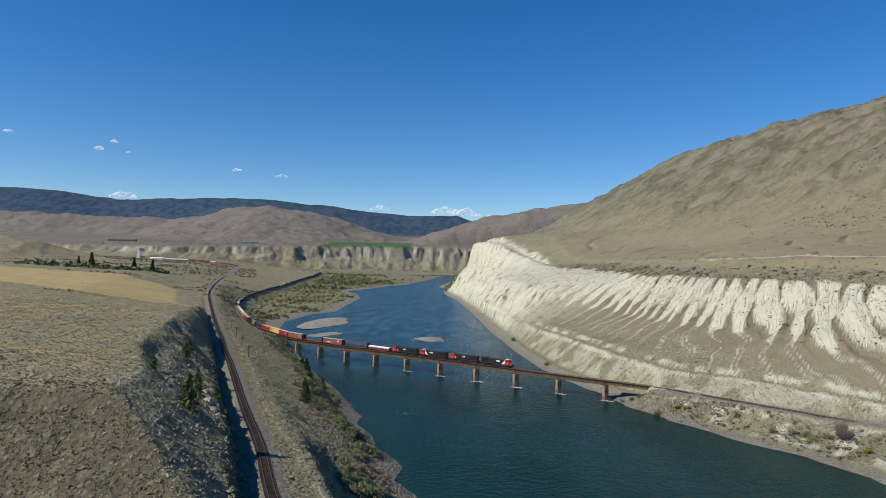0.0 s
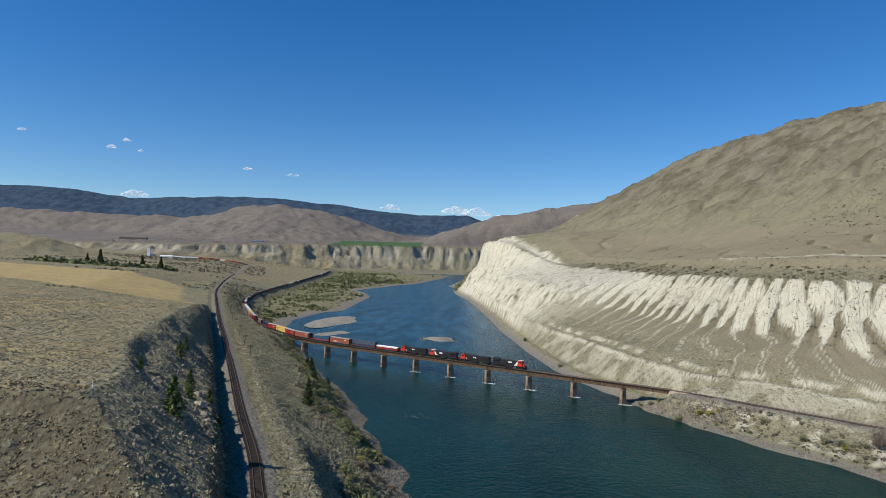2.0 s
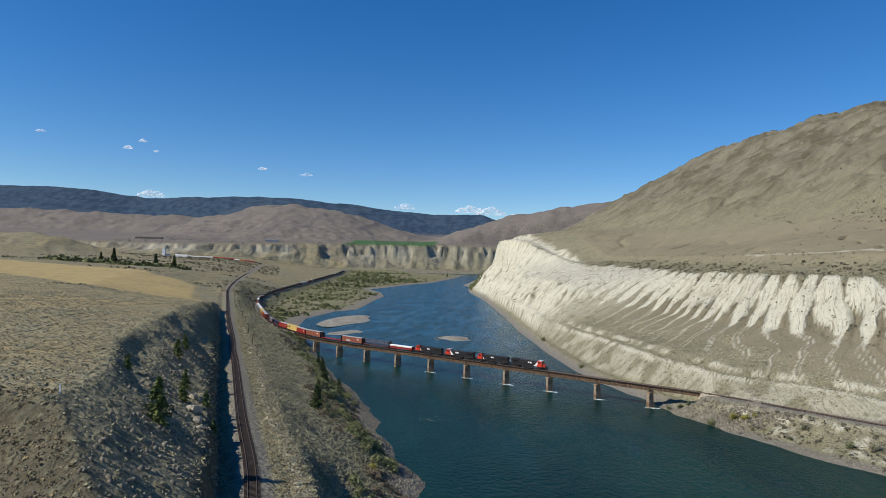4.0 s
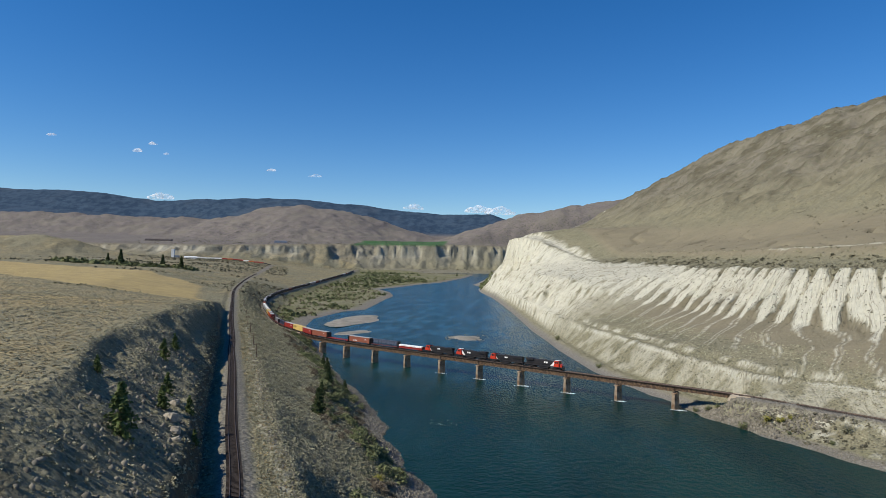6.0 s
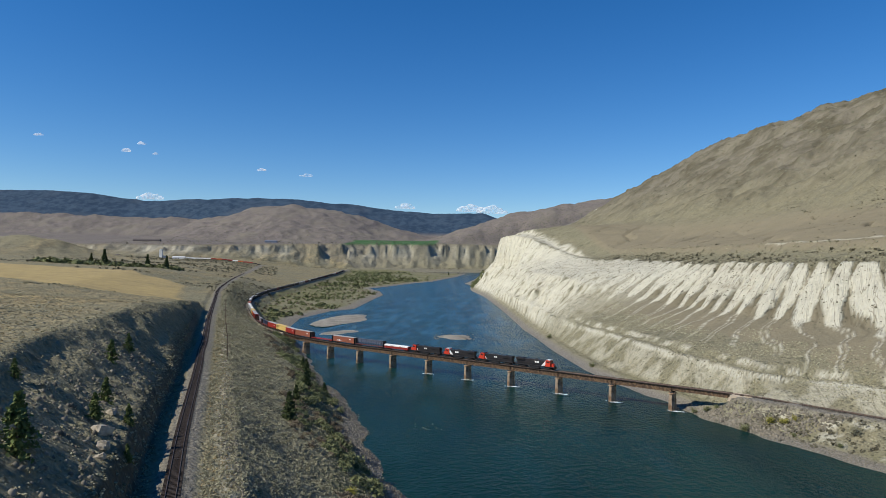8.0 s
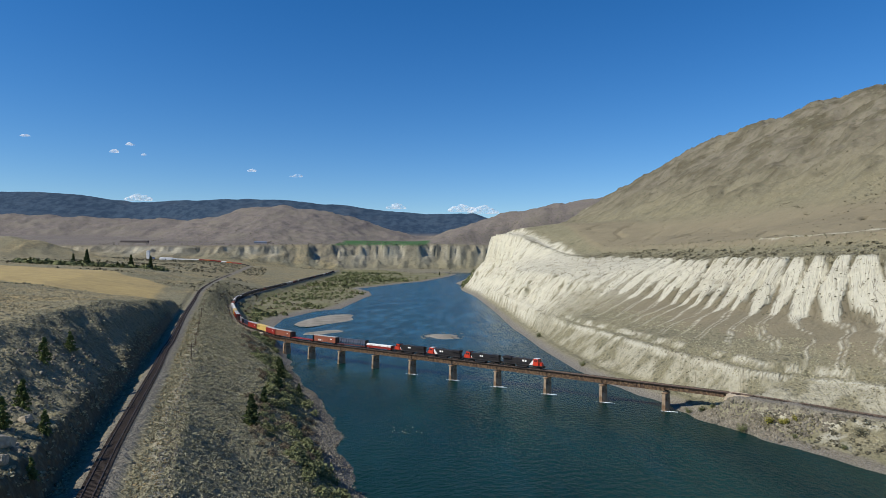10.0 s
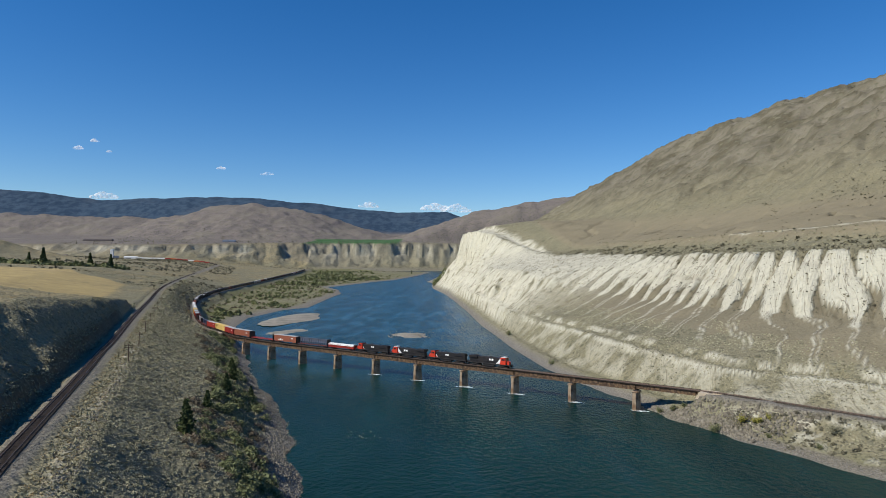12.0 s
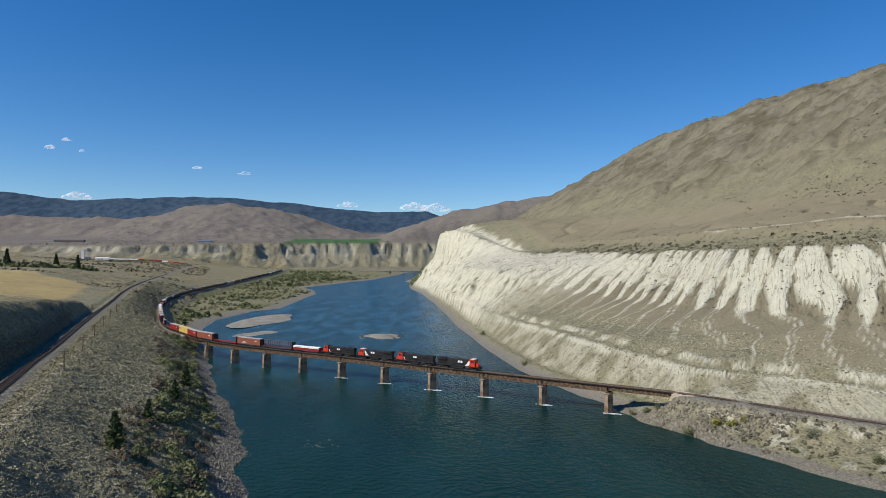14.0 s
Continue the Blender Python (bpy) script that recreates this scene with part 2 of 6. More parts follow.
    l.new(gash.outputs[0], gully.inputs["Vector"])
    cliffs = times(times(gully.outputs["Fac"], 8.0), times(span(silt, 0.0, 0.1), span(parts_y, 1800.0, 2200.0)))
    all_lift = n.new("ShaderNodeMath")
    l.new(cliffs, all_lift.inputs[1])
    l.new(times(rill.outputs["Fac"], silt), lift.inputs[0]), l.new(grains.outputs[0], lift.inputs[2])
    l.new(lift.outputs[0], all_lift.inputs[0]), l.new(all_lift.outputs[0], bp.inputs["Height"]), l.new(bp.outputs[0], b.inputs["Normal"])
    return m


TUFT_DARK, TUFT_PALE, TUFT_GREY = (0.105, 0.10, 0.062), (0.345, 0.318, 0.21), (0.215, 0.208, 0.145)
GRASS_A, GRASS_B, GRASS_C = (0.242, 0.208, 0.135), (0.205, 0.18, 0.117), (0.275, 0.24, 0.163)
SAGE_LIGHT = (0.36, 0.33, 0.25)
SAGE_A, SAGE_B, SAGE_C, SAGE_DOT = (0.262, 0.24, 0.15), (0.21, 0.195, 0.122), (0.265, 0.238, 0.148), (0.138, 0.136, 0.09)
STRAW_A, STRAW_B, STRAW_C = (0.40, 0.315, 0.155), (0.285, 0.232, 0.128), (0.155, 0.137, 0.084)
HEATH_DOT = (0.085, 0.078, 0.062)
HEATH_C = (0.21, 0.19, 0.145)
# heath browns greyed towards mauve: some distance haze is in the colour
HEATH_A, HEATH_B = (0.195, 0.168, 0.148), (0.148, 0.132, 0.122)
SILT_A, SILT_B = (0.62, 0.598, 0.475), (0.535, 0.512, 0.397)
# fir tones with the haze of the far range mixed in
HAZY_FIR_C = (0.075, 0.095, 0.12)
HAZY_FIR_A, HAZY_FIR_B = (0.027, 0.050, 0.082), (0.048, 0.078, 0.115)
GROUND = ground_material()


def water_material():
    m = bpy.data.materials.new("river_water")
    m.use_nodes = True
    n, l = m.node_tree.nodes, m.node_tree.links
    b = n["Principled BSDF"]
    b.inputs["Roughness"].default_value, b.inputs["IOR"].default_value = 0.25, 1.33
    b.inputs["Specular IOR Level"].default_value = 0.15
    geo = n.new("ShaderNodeNewGeometry")

    def tex(size, stretch, detail=4.0):
        mp = n.new("ShaderNodeMapping")
        mp.inputs["Rotation"].default_value = (0, 0, radians(-14))
        mp.inputs["Scale"].default_value = (1.0, stretch, 1.0)
        l.new(geo.outputs["Position"], mp.inputs["Vector"])
        t = n.new("ShaderNodeTexNoise")
        t.inputs["Scale"].default_value, t.inputs["Detail"].default_value = 1 / size, detail
        l.new(mp.outputs[0], t.inputs["Vector"])
        return t.outputs["Fac"]

    ramp = n.new("ShaderNodeMapRange")
    ramp.inputs["From Min"].default_value, ramp.inputs["From Max"].default_value = 0.35, 0.65
    l.new(tex(40.0, 0.35), ramp.inputs["Value"])
    mix = n.new("ShaderNodeMix")
    mix.data_type = "RGBA"
    mix.inputs["A"].default_value, mix.inputs["B"].default_value = (0.003, 0.021, 0.018, 1), (0.007, 0.034, 0.028, 1)
    l.new(ramp.outputs[0], mix.inputs["Factor"])
    # blue streaks: sky mirrored by ripples, painted into the base colour
    sky_streak = n.new("ShaderNodeMapRange")
    sky_streak.inputs["From Min"].default_value, sky_streak.inputs["From Max"].default_value = 0.5, 0.72
    l.new(tex(8.0, 0.16, 6.0), sky_streak.inputs["Value"])
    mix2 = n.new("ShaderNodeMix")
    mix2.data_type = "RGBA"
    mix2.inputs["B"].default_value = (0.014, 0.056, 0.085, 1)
    l.new(mix.outputs["Result"], mix2.inputs["A"])
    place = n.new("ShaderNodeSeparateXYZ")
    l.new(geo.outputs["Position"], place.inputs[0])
    # grows with distance up the river, where more sky is reflected
    up_river = n.new("ShaderNodeMapRange")
    up_river.inputs["From Min"].default_value, up_river.inputs["From Max"].default_value = 330, 640
    up_river.inputs["To Min"].default_value, up_river.inputs["To Max"].default_value = 0.0, 1.0
    l.new(place.outputs["Y"], up_river.inputs["Value"])
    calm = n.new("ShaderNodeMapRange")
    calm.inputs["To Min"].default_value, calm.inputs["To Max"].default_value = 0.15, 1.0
    l.new(up_river.outputs[0], calm.inputs["Value"])
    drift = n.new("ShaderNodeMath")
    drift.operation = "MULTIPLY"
    l.new(sky_streak.outputs[0], drift.inputs[0]), l.new(calm.outputs[0], drift.inputs[1]), l.new(drift.outputs[0], mix2.inputs["Factor"])
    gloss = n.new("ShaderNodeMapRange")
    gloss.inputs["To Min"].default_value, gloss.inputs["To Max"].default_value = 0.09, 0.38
    l.new(up_river.outputs[0], gloss.inputs["Value"]), l.new(gloss.outputs[0], b.inputs["Specular IOR Level"])
    # paler blue patches up river: reflected sky put into the base colour
    sky_patch, far_sky = n.new("ShaderNodeMapRange"), n.new("ShaderNodeMath")
    sky_patch.inputs["From Min"].default_value, sky_patch.inputs["From Max"].default_value = 0.46, 0.66
    sky_patch.inputs["To Max"].default_value = 0.8
    l.new(tex(10.0, 0.25, 6.0), sky_patch.inputs["Value"])
    far_sky.operation = "MULTIPLY"
    l.new(sky_patch.outputs[0], far_sky.inputs[0]), l.new(up_river.outputs[0], far_sky.inputs[1])
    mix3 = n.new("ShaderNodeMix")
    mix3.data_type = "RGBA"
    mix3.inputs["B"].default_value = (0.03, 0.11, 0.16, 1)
    l.new(far_sky.outputs[0], mix3.inputs["Factor"]), l.new(mix2.outputs["Result"], mix3.inputs["A"])
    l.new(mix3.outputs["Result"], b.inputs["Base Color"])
    add = n.new("ShaderNodeMath")
    l.new(tex(1.6, 0.7, 6.0), add.inputs[0]), l.new(tex(9.0, 0.45, 4.0), add.inputs[1])
    bp = n.new("ShaderNodeBump")
    bp.inputs["Strength"].default_value, bp.inputs["Distance"].default_value = 1.0, 0.55
    l.new(add.outputs[0], bp.inputs["Height"]), l.new(bp.outputs[0], b.inputs["Normal"])
    return m


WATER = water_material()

# ---- the valley: one sheet of ground ----
def line(*rows):
    """A line in plan: one value for each distance ahead."""
    ys, vs = zip(*rows)
    return lambda y: np.interp(y, ys, vs)


BANK_L = line((-600, 110), (0, 45), (100, 14), (186, -7), (200, -15.5), (215, -14), (237, -25), (249, -28), (265, -34.5), (283, -36), (304, -43), (330, -53.5), (341, -58), (379, -75), (436, -95), (490, -113), (540, -133.5), (631, -163.6), (704, -175), (763, -168),
              (800, -163), (832, -143), (906, -144), (1020, -146), (1106, -145), (1218, -167), (1309, -201), (1415, -174), (1572, -140), (1691, -100), (1910, -72), (2132, -44), (2481, -21), (2600, -260), (2750, -900), (3000, -1500))
BANK_R = line((-600, 420), (0, 240), (150, 172), (206, 147), (237, 136), (252, 123), (280, 108.5), (303, 98.6), (316, 92), (340, 89), (367, 80.5), (385, 75), (425, 66), (515, 57), (581, 53), (642, 47.5),
              (749, 43), (841, 38.5), (951, 32), (1110, 21), (1274, 1), (1402, -4), (1470, 8), (1620, 90), (1900, 300), (2300, 750), (2600, 1600))
TRACK_X = line((-600, 170), (0, 10), (60, -10), (113, -30.3), (141, -40.4), (180, -56.3), (250, -83.7), (290, -99.8), (322, -112), (431, -155.5), (582, -214), (710, -263), (835, -306), (1074, -381), (1486, -501), (2150, -700), (2600, -840))
RAIL_X = line((420, -58), (468, -111), (492, -124), (538, -155), (592, -181.5), (686, -220), (729, -236), (821, -264), (920, -283), (1020, -296), (1333, -328), (1778, -376), (2050, -410), (2600, -490), (3000, -560))
RIM_X = line((-600, 160), (0, 0), (60, -19), (80, -29), (90, -37), (95, -42.5), (103, -50), (110, -57.5), (134, -64), (172, -83.5), (230, -102), (285, -119), (312, -127), (360, -145), (400, -158), (430, -168), (470, -179), (505, -198), (582, -241), (833, -342), (1266, -458), (2150, -735), (2600, -880))
RIM_Z = line((60, 27.5), (80, 31), (90, 36), (95, 39), (103, 42), (110, 45.4), (230, 44.5), (285, 43.5), (312, 42.5), (360, 39.8), (400, 37.8), (440, 35), (470, 32.5), (505, 28.6), (900, 28.6), (1600, 32))
SHORE_RAIL = line((-600, 560), (150, 262), (212, 200), (245, 171), (263, 155), (286, 133.5), (301, 118), (316, 103.5), (330, 99), (350, 93), (376, 84), (425, 72), (613, 56.3), (1122, 28), (1402, 6), (1900, 320), (3000, 1600))
SCARP_X = line((-600, 600), (150, 240), (247, 178), (273, 163), (290, 151), (305, 142), (319, 128), (330, 114), (346, 112), (376, 103), (425, 95), (610, 67), (1049, 36), (1402, 12), (1900, 330), (3000, 1700))
BLUFF_Y = line((-3500, 1800), (-1073, 2250), (-840, 2450), (-562, 2650), (-107, 2850), (142, 2950), (900, 3000), (3500, 3000))
BLUFF_TOP = line((-3500, 95), (-1073, 105), (-600, 128), (-107, 140), (900, 135))
CUT_WALL = line((85, 1.0), (110, 5.0), (170, 5.0), (240, 3.2), (400, 2.5), (480, 0.5))
TRACK_Z, RAIL_Z = 27.0, 10.3


def valley(y):
    """How much floor and river are raised upstream of the bridge, to fit the camera's view."""
    k = np.maximum(np.asarray(y, float) - 500, 0)
    return np.where(k < 120, 0.011 * k * k / 240, 0.011 * (k - 60))


def ridge(x, y, points, slope, round_off=30.0):
    """The height of a ridge whose crest runs through points and whose sides fall by slope."""
    best = np.full(np.shape(x), -1e3)
    for (x0, y0, z0), (x1, y1, z1) in zip(points, points[1:]):
        dx, dy = x1 - x0, y1 - y0
        k = np.clip(((x - x0) * dx + (y - y0) * dy) / (dx * dx + dy * dy), 0, 1)
        d = np.hypot(x - x0 - k * dx, y - y0 - k * dy)
        best = np.maximum(best, z0 + k * (z1 - z0) - slope * (np.sqrt(d * d + round_off ** 2) - round_off))
    return best


def soft_max(a, b, k):
    h = np.clip(0.5 + 0.5 * (a - b) / k, 0, 1)
    return b * (1 - h) + a * h + k * h * (1 - h)


def section(x, knots):
    """Height across the valley between knots (place, height), each an array along the rows; places rise."""
    z = np.broadcast_to(knots[0][1], x.shape).copy()
    for (xa, za), (xb, zb) in zip(knots, knots[1:]):
        k = np.clip((x - xa) / np.maximum(xb - xa, 0.01), 0, 1)
        z = np.where(x >= xa, za + (zb - za) * k, z)
    return z


CREST = ((950, -500, 350), (880, 600, 370), (815, 1100, 394), (745, 1380, 396), (690, 1700, 396), (620, 1900, 360), (480, 2000, 272), (370, 2030, 207), (230, 2000, 105))
MESA = ((-3600, 3580, 330), (-2464, 3580, 320), (-2150, 3580, 308), (-1836, 3580, 304), (-1521, 3580, 298), (-1270, 3580, 308), (-1113, 3580, 372), (-987, 3580, 382), (-861, 3580, 368),
        (-704, 3580, 327), (-515, 3580, 273), (-390, 3580, 246), (-100, 3700, 190))
RIGHT_HILL = ((-150, 3450, 205), (48, 3450, 268), (290, 3450, 345), (533, 3450, 396), (835, 3450, 430), (1400, 3300, 450))
FAR_RANGE = ((-4200, 4580, 590), (-3153, 4580, 556), (-2750, 4580, 536), (-2348, 4580, 488), (-1946, 4580, 490), (-1544, 4580, 518), (-1263, 4580, 505), (-900, 4580, 472), (-579, 4580, 440),
             (-257, 4580, 415), (64, 4580, 430), (185, 4580, 394), (667, 4580, 330), (1500, 4580, 320))


FIELD_NEAR = line((-1200, 1080), (-640, 735), (-411, 580), (-320, 519), (-250, 476), (-178, 431))
FIELD_FAR = line((-1200, 1100), (-633, 915), (-443, 872), (-259, 702), (-215, 600), (-178, 445))
LEFT_HILL = ((-2200, 1500, 140), (-1150, 1550, 114), (-1060, 1550, 111), (-900, 1580, 76))


def draw(y, o):
    """How far a place on the upper terrace is from the nearest dry gully, in gully spacings."""
    k = (y - 1.15 * (o - 150)) / 78.0 + 0.7 * lattice(y / 120.0, o / 150.0, 39) + 0.10 * lattice(y / 14.0, o / 14.0, 40)
    return np.abs(k % 1.0 - 0.5)


def ground(x, y):
    """The height of the ground and its covers at places in plan (arrays)."""
    bl, br, tx, rx, ex, ez = BANK_L(y), BANK_R(y), TRACK_X(y), RAIL_X(y), RIM_X(y), RIM_Z(y)
    bl = bl + (1.6 * lattice(y / 13.0, y * 0, 65) + 0.8 * lattice(y / 4.5, y * 0, 66)) * step(560, 480, y)
    br = br + 1.1 * lattice(y / 9.0, y * 0, 67) * step(420, 380, y)
    far = step(455, 520, y)
    one = np.ones_like(x)
    wob = fbm(x, y, 16, 3, 3) * 1.1
    xl = x + wob * step(0, 6, bl - x) * step(6, 14, np.abs(x - tx))
    low_x = np.where(far > 0, np.minimum(rx, bl - 20), bl - 22) * far + (bl - 22) * (1 - far)
    low_z = 15.5 * (1 - far) + (RAIL_Z - 0.5) * far
    foot = np.minimum(np.maximum(tx - 5.8, ex + 3), tx - 4.4)
    wall = CUT_WALL(y)
    near = (y < 108) * 1.0
    tz = np.where(y < 108, 45.5, ez)
    drop = np.clip((112 + 3 * lattice(x / 9.0, y * 0, 8) - y) * 0.55, 0, 18)
    knots = [(-6000 * one, 110 * one), (ex - 900, 62 * one), (ex - 330, tz * 0.15 + 45 - drop), (ex - 90, tz * 0.35 + 31 - drop), (np.minimum(ex - 1.0, -58.0) * near + (ex - 1.0) * (1 - near), (45.5 - drop) * near + ez * (1 - near)), (ex, ez), (ex + (foot - ex) * 0.35, TRACK_Z + wall + (ez - TRACK_Z - wall) * 0.65), (ex + (foot - ex) * 0.62, TRACK_Z + wall + (ez - TRACK_Z - wall) * 0.31), (ex + (foot - ex) * 0.90, TRACK_Z + wall), (foot, TRACK_Z - 1.0 + 0 * one), (tx - 4.2, TRACK_Z - 1.0 + 0 * one),
             (tx - 2.2, TRACK_Z - 0.35 + 0 * one), (tx + 2.2, TRACK_Z - 0.35 + 0 * one), (tx + 4.5, TRACK_Z - 1.2 + 0 * one), (tx + 11, TRACK_Z - 2.0 + 0 * one), (np.maximum(low_x - 4, tx + 12), low_z), (np.maximum(low_x + 4, tx + 13), low_z * far + (low_z - 5) * (1 - far)),
             (np.maximum(low_x + 18, tx + 13) * far + (bl - 10) * (1 - far), 5.0 * (1 - far) + 3.2 * far), (bl - 3, 1.6 * (1 - far) + 0.8 * far), (bl, 0 * one), (bl + 8, -2.0 * one)]
    left = section(xl, knots) + valley(y)
    knoll = ridge(x, y, LEFT_HILL, 0.28, 25)
    left = soft_max(left, knoll + fbm(x, y, 90, 4, 13) * 7 - np.abs(fbm(x, y, 60, 3, 15)) * 8, 6)

    # the far bank: beach, railway bench, fans, fluted silt cliff, terraces
    o = x - br
    sx, cx = SHORE_RAIL(y), SCARP_X(y)
    nose, pale = step(900, 1200, y), step(500, 680, y)
    k0, k1 = 1 - nose, nose
    upper = step(0.85, 1.0, nose)
    w0, w1 = 1 - pale, pale
    warp = fbm(x, y, 45, 2, 23) * 0.45
    lean = np.interp(y, (300, 420, 560, 1200), (1.6, 1.25, 0.8, 0.35))
    down = y - lean * o
    phase = down / 22.0 + warp * 0.7 + 0.8 * lattice(y / 38.0, y * 0.0, 29)
    lobe = np.abs((phase % 1.0) * 2 - 1)
    foot_o, lip_o = 86 * w0 + (46 * k0 + 52 * k1) * w1, 122 * k0 + 62 * k1
    f = (o - foot_o) / (lip_o - foot_o)
    rough = fbm(down, o * 0.25, 10, 3, 31)
    groove = fbm(down, o * 0.12, 3.2, 3, 33)
    face = step(-0.6, 0.25, f) * step(1.25, 0.95, f)
    face = np.maximum(face, pale * step(8, 25, o) * step(1.3, 0.98, f))
    oe = o + face * ((4.8 * w0 + 6 * w1) * (0.35 - lobe ** 2.4) + 3.4 * rough + 1.9 * groove + pale * (11 * fbm(down, o * 0.5, 34, 4, 32) + 4.5 * fbm(down, o, 9, 3, 34)))
    bench = step(321, 312, y)
    zl = 63 * k0 + 104 * k1
    rz = 9.95 * bench + 3.2 * (1 - bench)
    rail_o = np.maximum(sx - br, 8.0)
    scarp_o = np.maximum(cx - br, rail_o + 4.5)
    sr = fbm(x, y, 12, 3, 35) * 2.2
    right = section(oe + sr * step(3, 8, np.abs(o - rail_o)) * step(0, 4, o), [(-8 * one, -2.0 * one), (0 * one, 0 * one), (3 * one, 0.9 * one), (np.maximum(rail_o * 0.55, 5.0), rz * 0.55 * k0 + 5 * k1), (np.maximum(rail_o - 3.2, 6.0), rz * k0 + 9 * k1), (rail_o + 3, rz * k0 + 13 * k1),
                         (scarp_o, 17 * k0 + 18 * k1), (scarp_o + 5, 17.6 * k0 + 24 * k1), (scarp_o + 7.5, 20 * k0 + 28 * k1), (np.maximum(foot_o, scarp_o + 10), 34 * w0 + (46 * k0 + 58 * k1) * w1), (np.maximum(lip_o, scarp_o + 10), zl), (np.maximum(lip_o + 12 * k0 + 30 * k1, scarp_o + 35), (zl + 4) * k1 + 66 * k0), (np.maximum(lip_o + 14 * k0 + 33 * k1, scarp_o + 38), (zl + 4 + 7 * upper) * k1 + 66.5 * k0), (np.maximum(150.0, scarp_o + 45), 70 * k0 + 122 * k1),
                         (np.maximum(160.0, scarp_o + 55), 77 * k0 + 123 * k1), (190 * one, 83 * k0 + 125 * k1), (330 * one, 107 * k0 + 128 * k1), (900 * one, 130 * one)]) + valley(y)
    right = right + step(150, 200, o) * fbm(x, y, 110, 4, 37) * 5.0 - step(165, 200, o) * 3.5 * step(0.10, 0.0, draw(y, o))
    mountain = ridge(x, y, CREST, 0.60, 60)
    mountain = mountain + fbm(x, y, 160, 5, 41) * 13 * step(60, 200, mountain) - np.abs(fbm(x - 0.4 * y, y * 1.4, 95, 5, 43)) * 26 * step(110, 180, mountain) - np.abs(fbm(x - 0.4 * y, y * 1.3, 34, 4, 45)) * 9 * step(100, 150, mountain)
    right = soft_max(right, mountain, 18)
    z = np.where(x > (bl + br) / 2, right, left)
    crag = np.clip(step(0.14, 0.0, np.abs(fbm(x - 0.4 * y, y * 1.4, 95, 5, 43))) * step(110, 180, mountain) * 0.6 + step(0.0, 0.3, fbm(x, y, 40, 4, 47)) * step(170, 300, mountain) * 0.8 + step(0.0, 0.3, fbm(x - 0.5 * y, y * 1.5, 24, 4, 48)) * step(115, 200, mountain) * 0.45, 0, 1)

    # the far end of the valley
    by, bt = BLUFF_Y(x), BLUFF_TOP(x)
    flute = np.abs(fbm(x, y, 110, 4, 51)) * 60 + fbm(x, y, 260, 2, 53) * 40 + np.abs(fbm(x, y * 0.4, 42, 3, 55)) * 44
    floor_far = valley(y) + 12 + 35 * step(-560, -900, x)
    toe = np.clip((y - by + flute) / 130.0, 0, 1)
    prof = np.where(toe < 0.72, toe * 0.52 / 0.72, 0.52 + (toe - 0.72) * 0.48 / 0.28)
    rise = np.maximum(z, -3 + (floor_far + 3) * step(-500, -60, y - by))
    z = np.where(y > by - 500, rise * (1 - prof) + (bt + 0.07 * np.maximum(y - by, 0)) * prof, z)
    hills = np.maximum(ridge(x, y, MESA, 0.34, 60), ridge(x, y, RIGHT_HILL, 0.36, 60)) + fbm(x, y, 300, 5, 61) * 14 - np.abs(fbm(x, y, 220, 4, 63)) * 26 - np.abs(fbm(x, y, 75, 3, 65)) * 14
    z = np.where(y > by - 100, soft_max(z, hills - 260 * step(260, 40, y - by), 20), z)
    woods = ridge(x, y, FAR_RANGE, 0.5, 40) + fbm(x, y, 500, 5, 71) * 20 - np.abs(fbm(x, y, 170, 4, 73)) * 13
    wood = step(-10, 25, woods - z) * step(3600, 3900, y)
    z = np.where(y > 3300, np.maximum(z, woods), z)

    # fine relief of the dry slopes
    relief = fbm(x, y, 30, 3, 81) * 0.9 + fbm(x, y, 5, 3, 85) * 0.5
    in_cut = step(0, 4, x - ex) * step(0, 5, foot - x) * step(118, 150, y) * step(480, 430, y)
    z = z + np.where(x < (bl + br) / 2, in_cut * (fbm(y + 0.35 * x, (x - 0.4 * y) * 0.3, 15, 3, 83) * 2.8 + fbm(x, y, 4, 2, 84) * 0.8), 0)
    calm = step(3.0, 8.0, np.abs(x - tx)) * step(3.5, 9, np.abs(x - rx) + 60 * (y < 470)) * step(0.2, 2.5, z - valley(y))
    z = z + relief * calm

    right_side = x > (bl + br) / 2
    mottled = fbm(x, y, 7, 4, 91)
    odd = lattice(np.floor(phase), np.zeros_like(phase), 57)
    tall_odd = lattice(np.floor(phase), np.zeros_like(phase), 58)
    bare = step(-0.05, 0.05, f - (-0.20 + 0.12 * odd + 0.80 * lobe ** 1.7) + 0.16 * mottled) * step(0.05, -0.05, f - (1.04 + 0.06 * tall_odd - 0.34 * lobe ** 4.0) + 0.12 * mottled)
    bare = np.maximum(bare * step(-0.4, -0.2, f), pale * step(2, 9, z - valley(y)) * step(zl + 2 + 11 * upper, zl - 3 + 11 * upper, z - valley(y) + 2 * mottled + 6 * k1 * fbm(x, y, 24, 3, 93)) * step(-0.65, -0.1, mottled + 0.5 * groove))
    cut_bank = step(-0.5, 1.5, o - rail_o - 3) * step(2.5, 0.5, o - scarp_o) * step(-0.25, 0.25, mottled) * 0.45
    cut_bank = np.maximum(cut_bank, step(2.2, 0.8, np.abs(o - scarp_o + 0.8)) * step(-0.5, -0.1, mottled) * 0.85)
    cut_bank = np.maximum(cut_bank, step(4.5, 5.5, o - scarp_o) * step(10, 7, o - scarp_o) * step(-0.2, 0.2, mottled) * 0.9)
    cut_bank = np.maximum(cut_bank, step(7, 9, o) * step(-5, -8, o - rail_o) * step(0.0, 0.22, mottled) * 0.85)
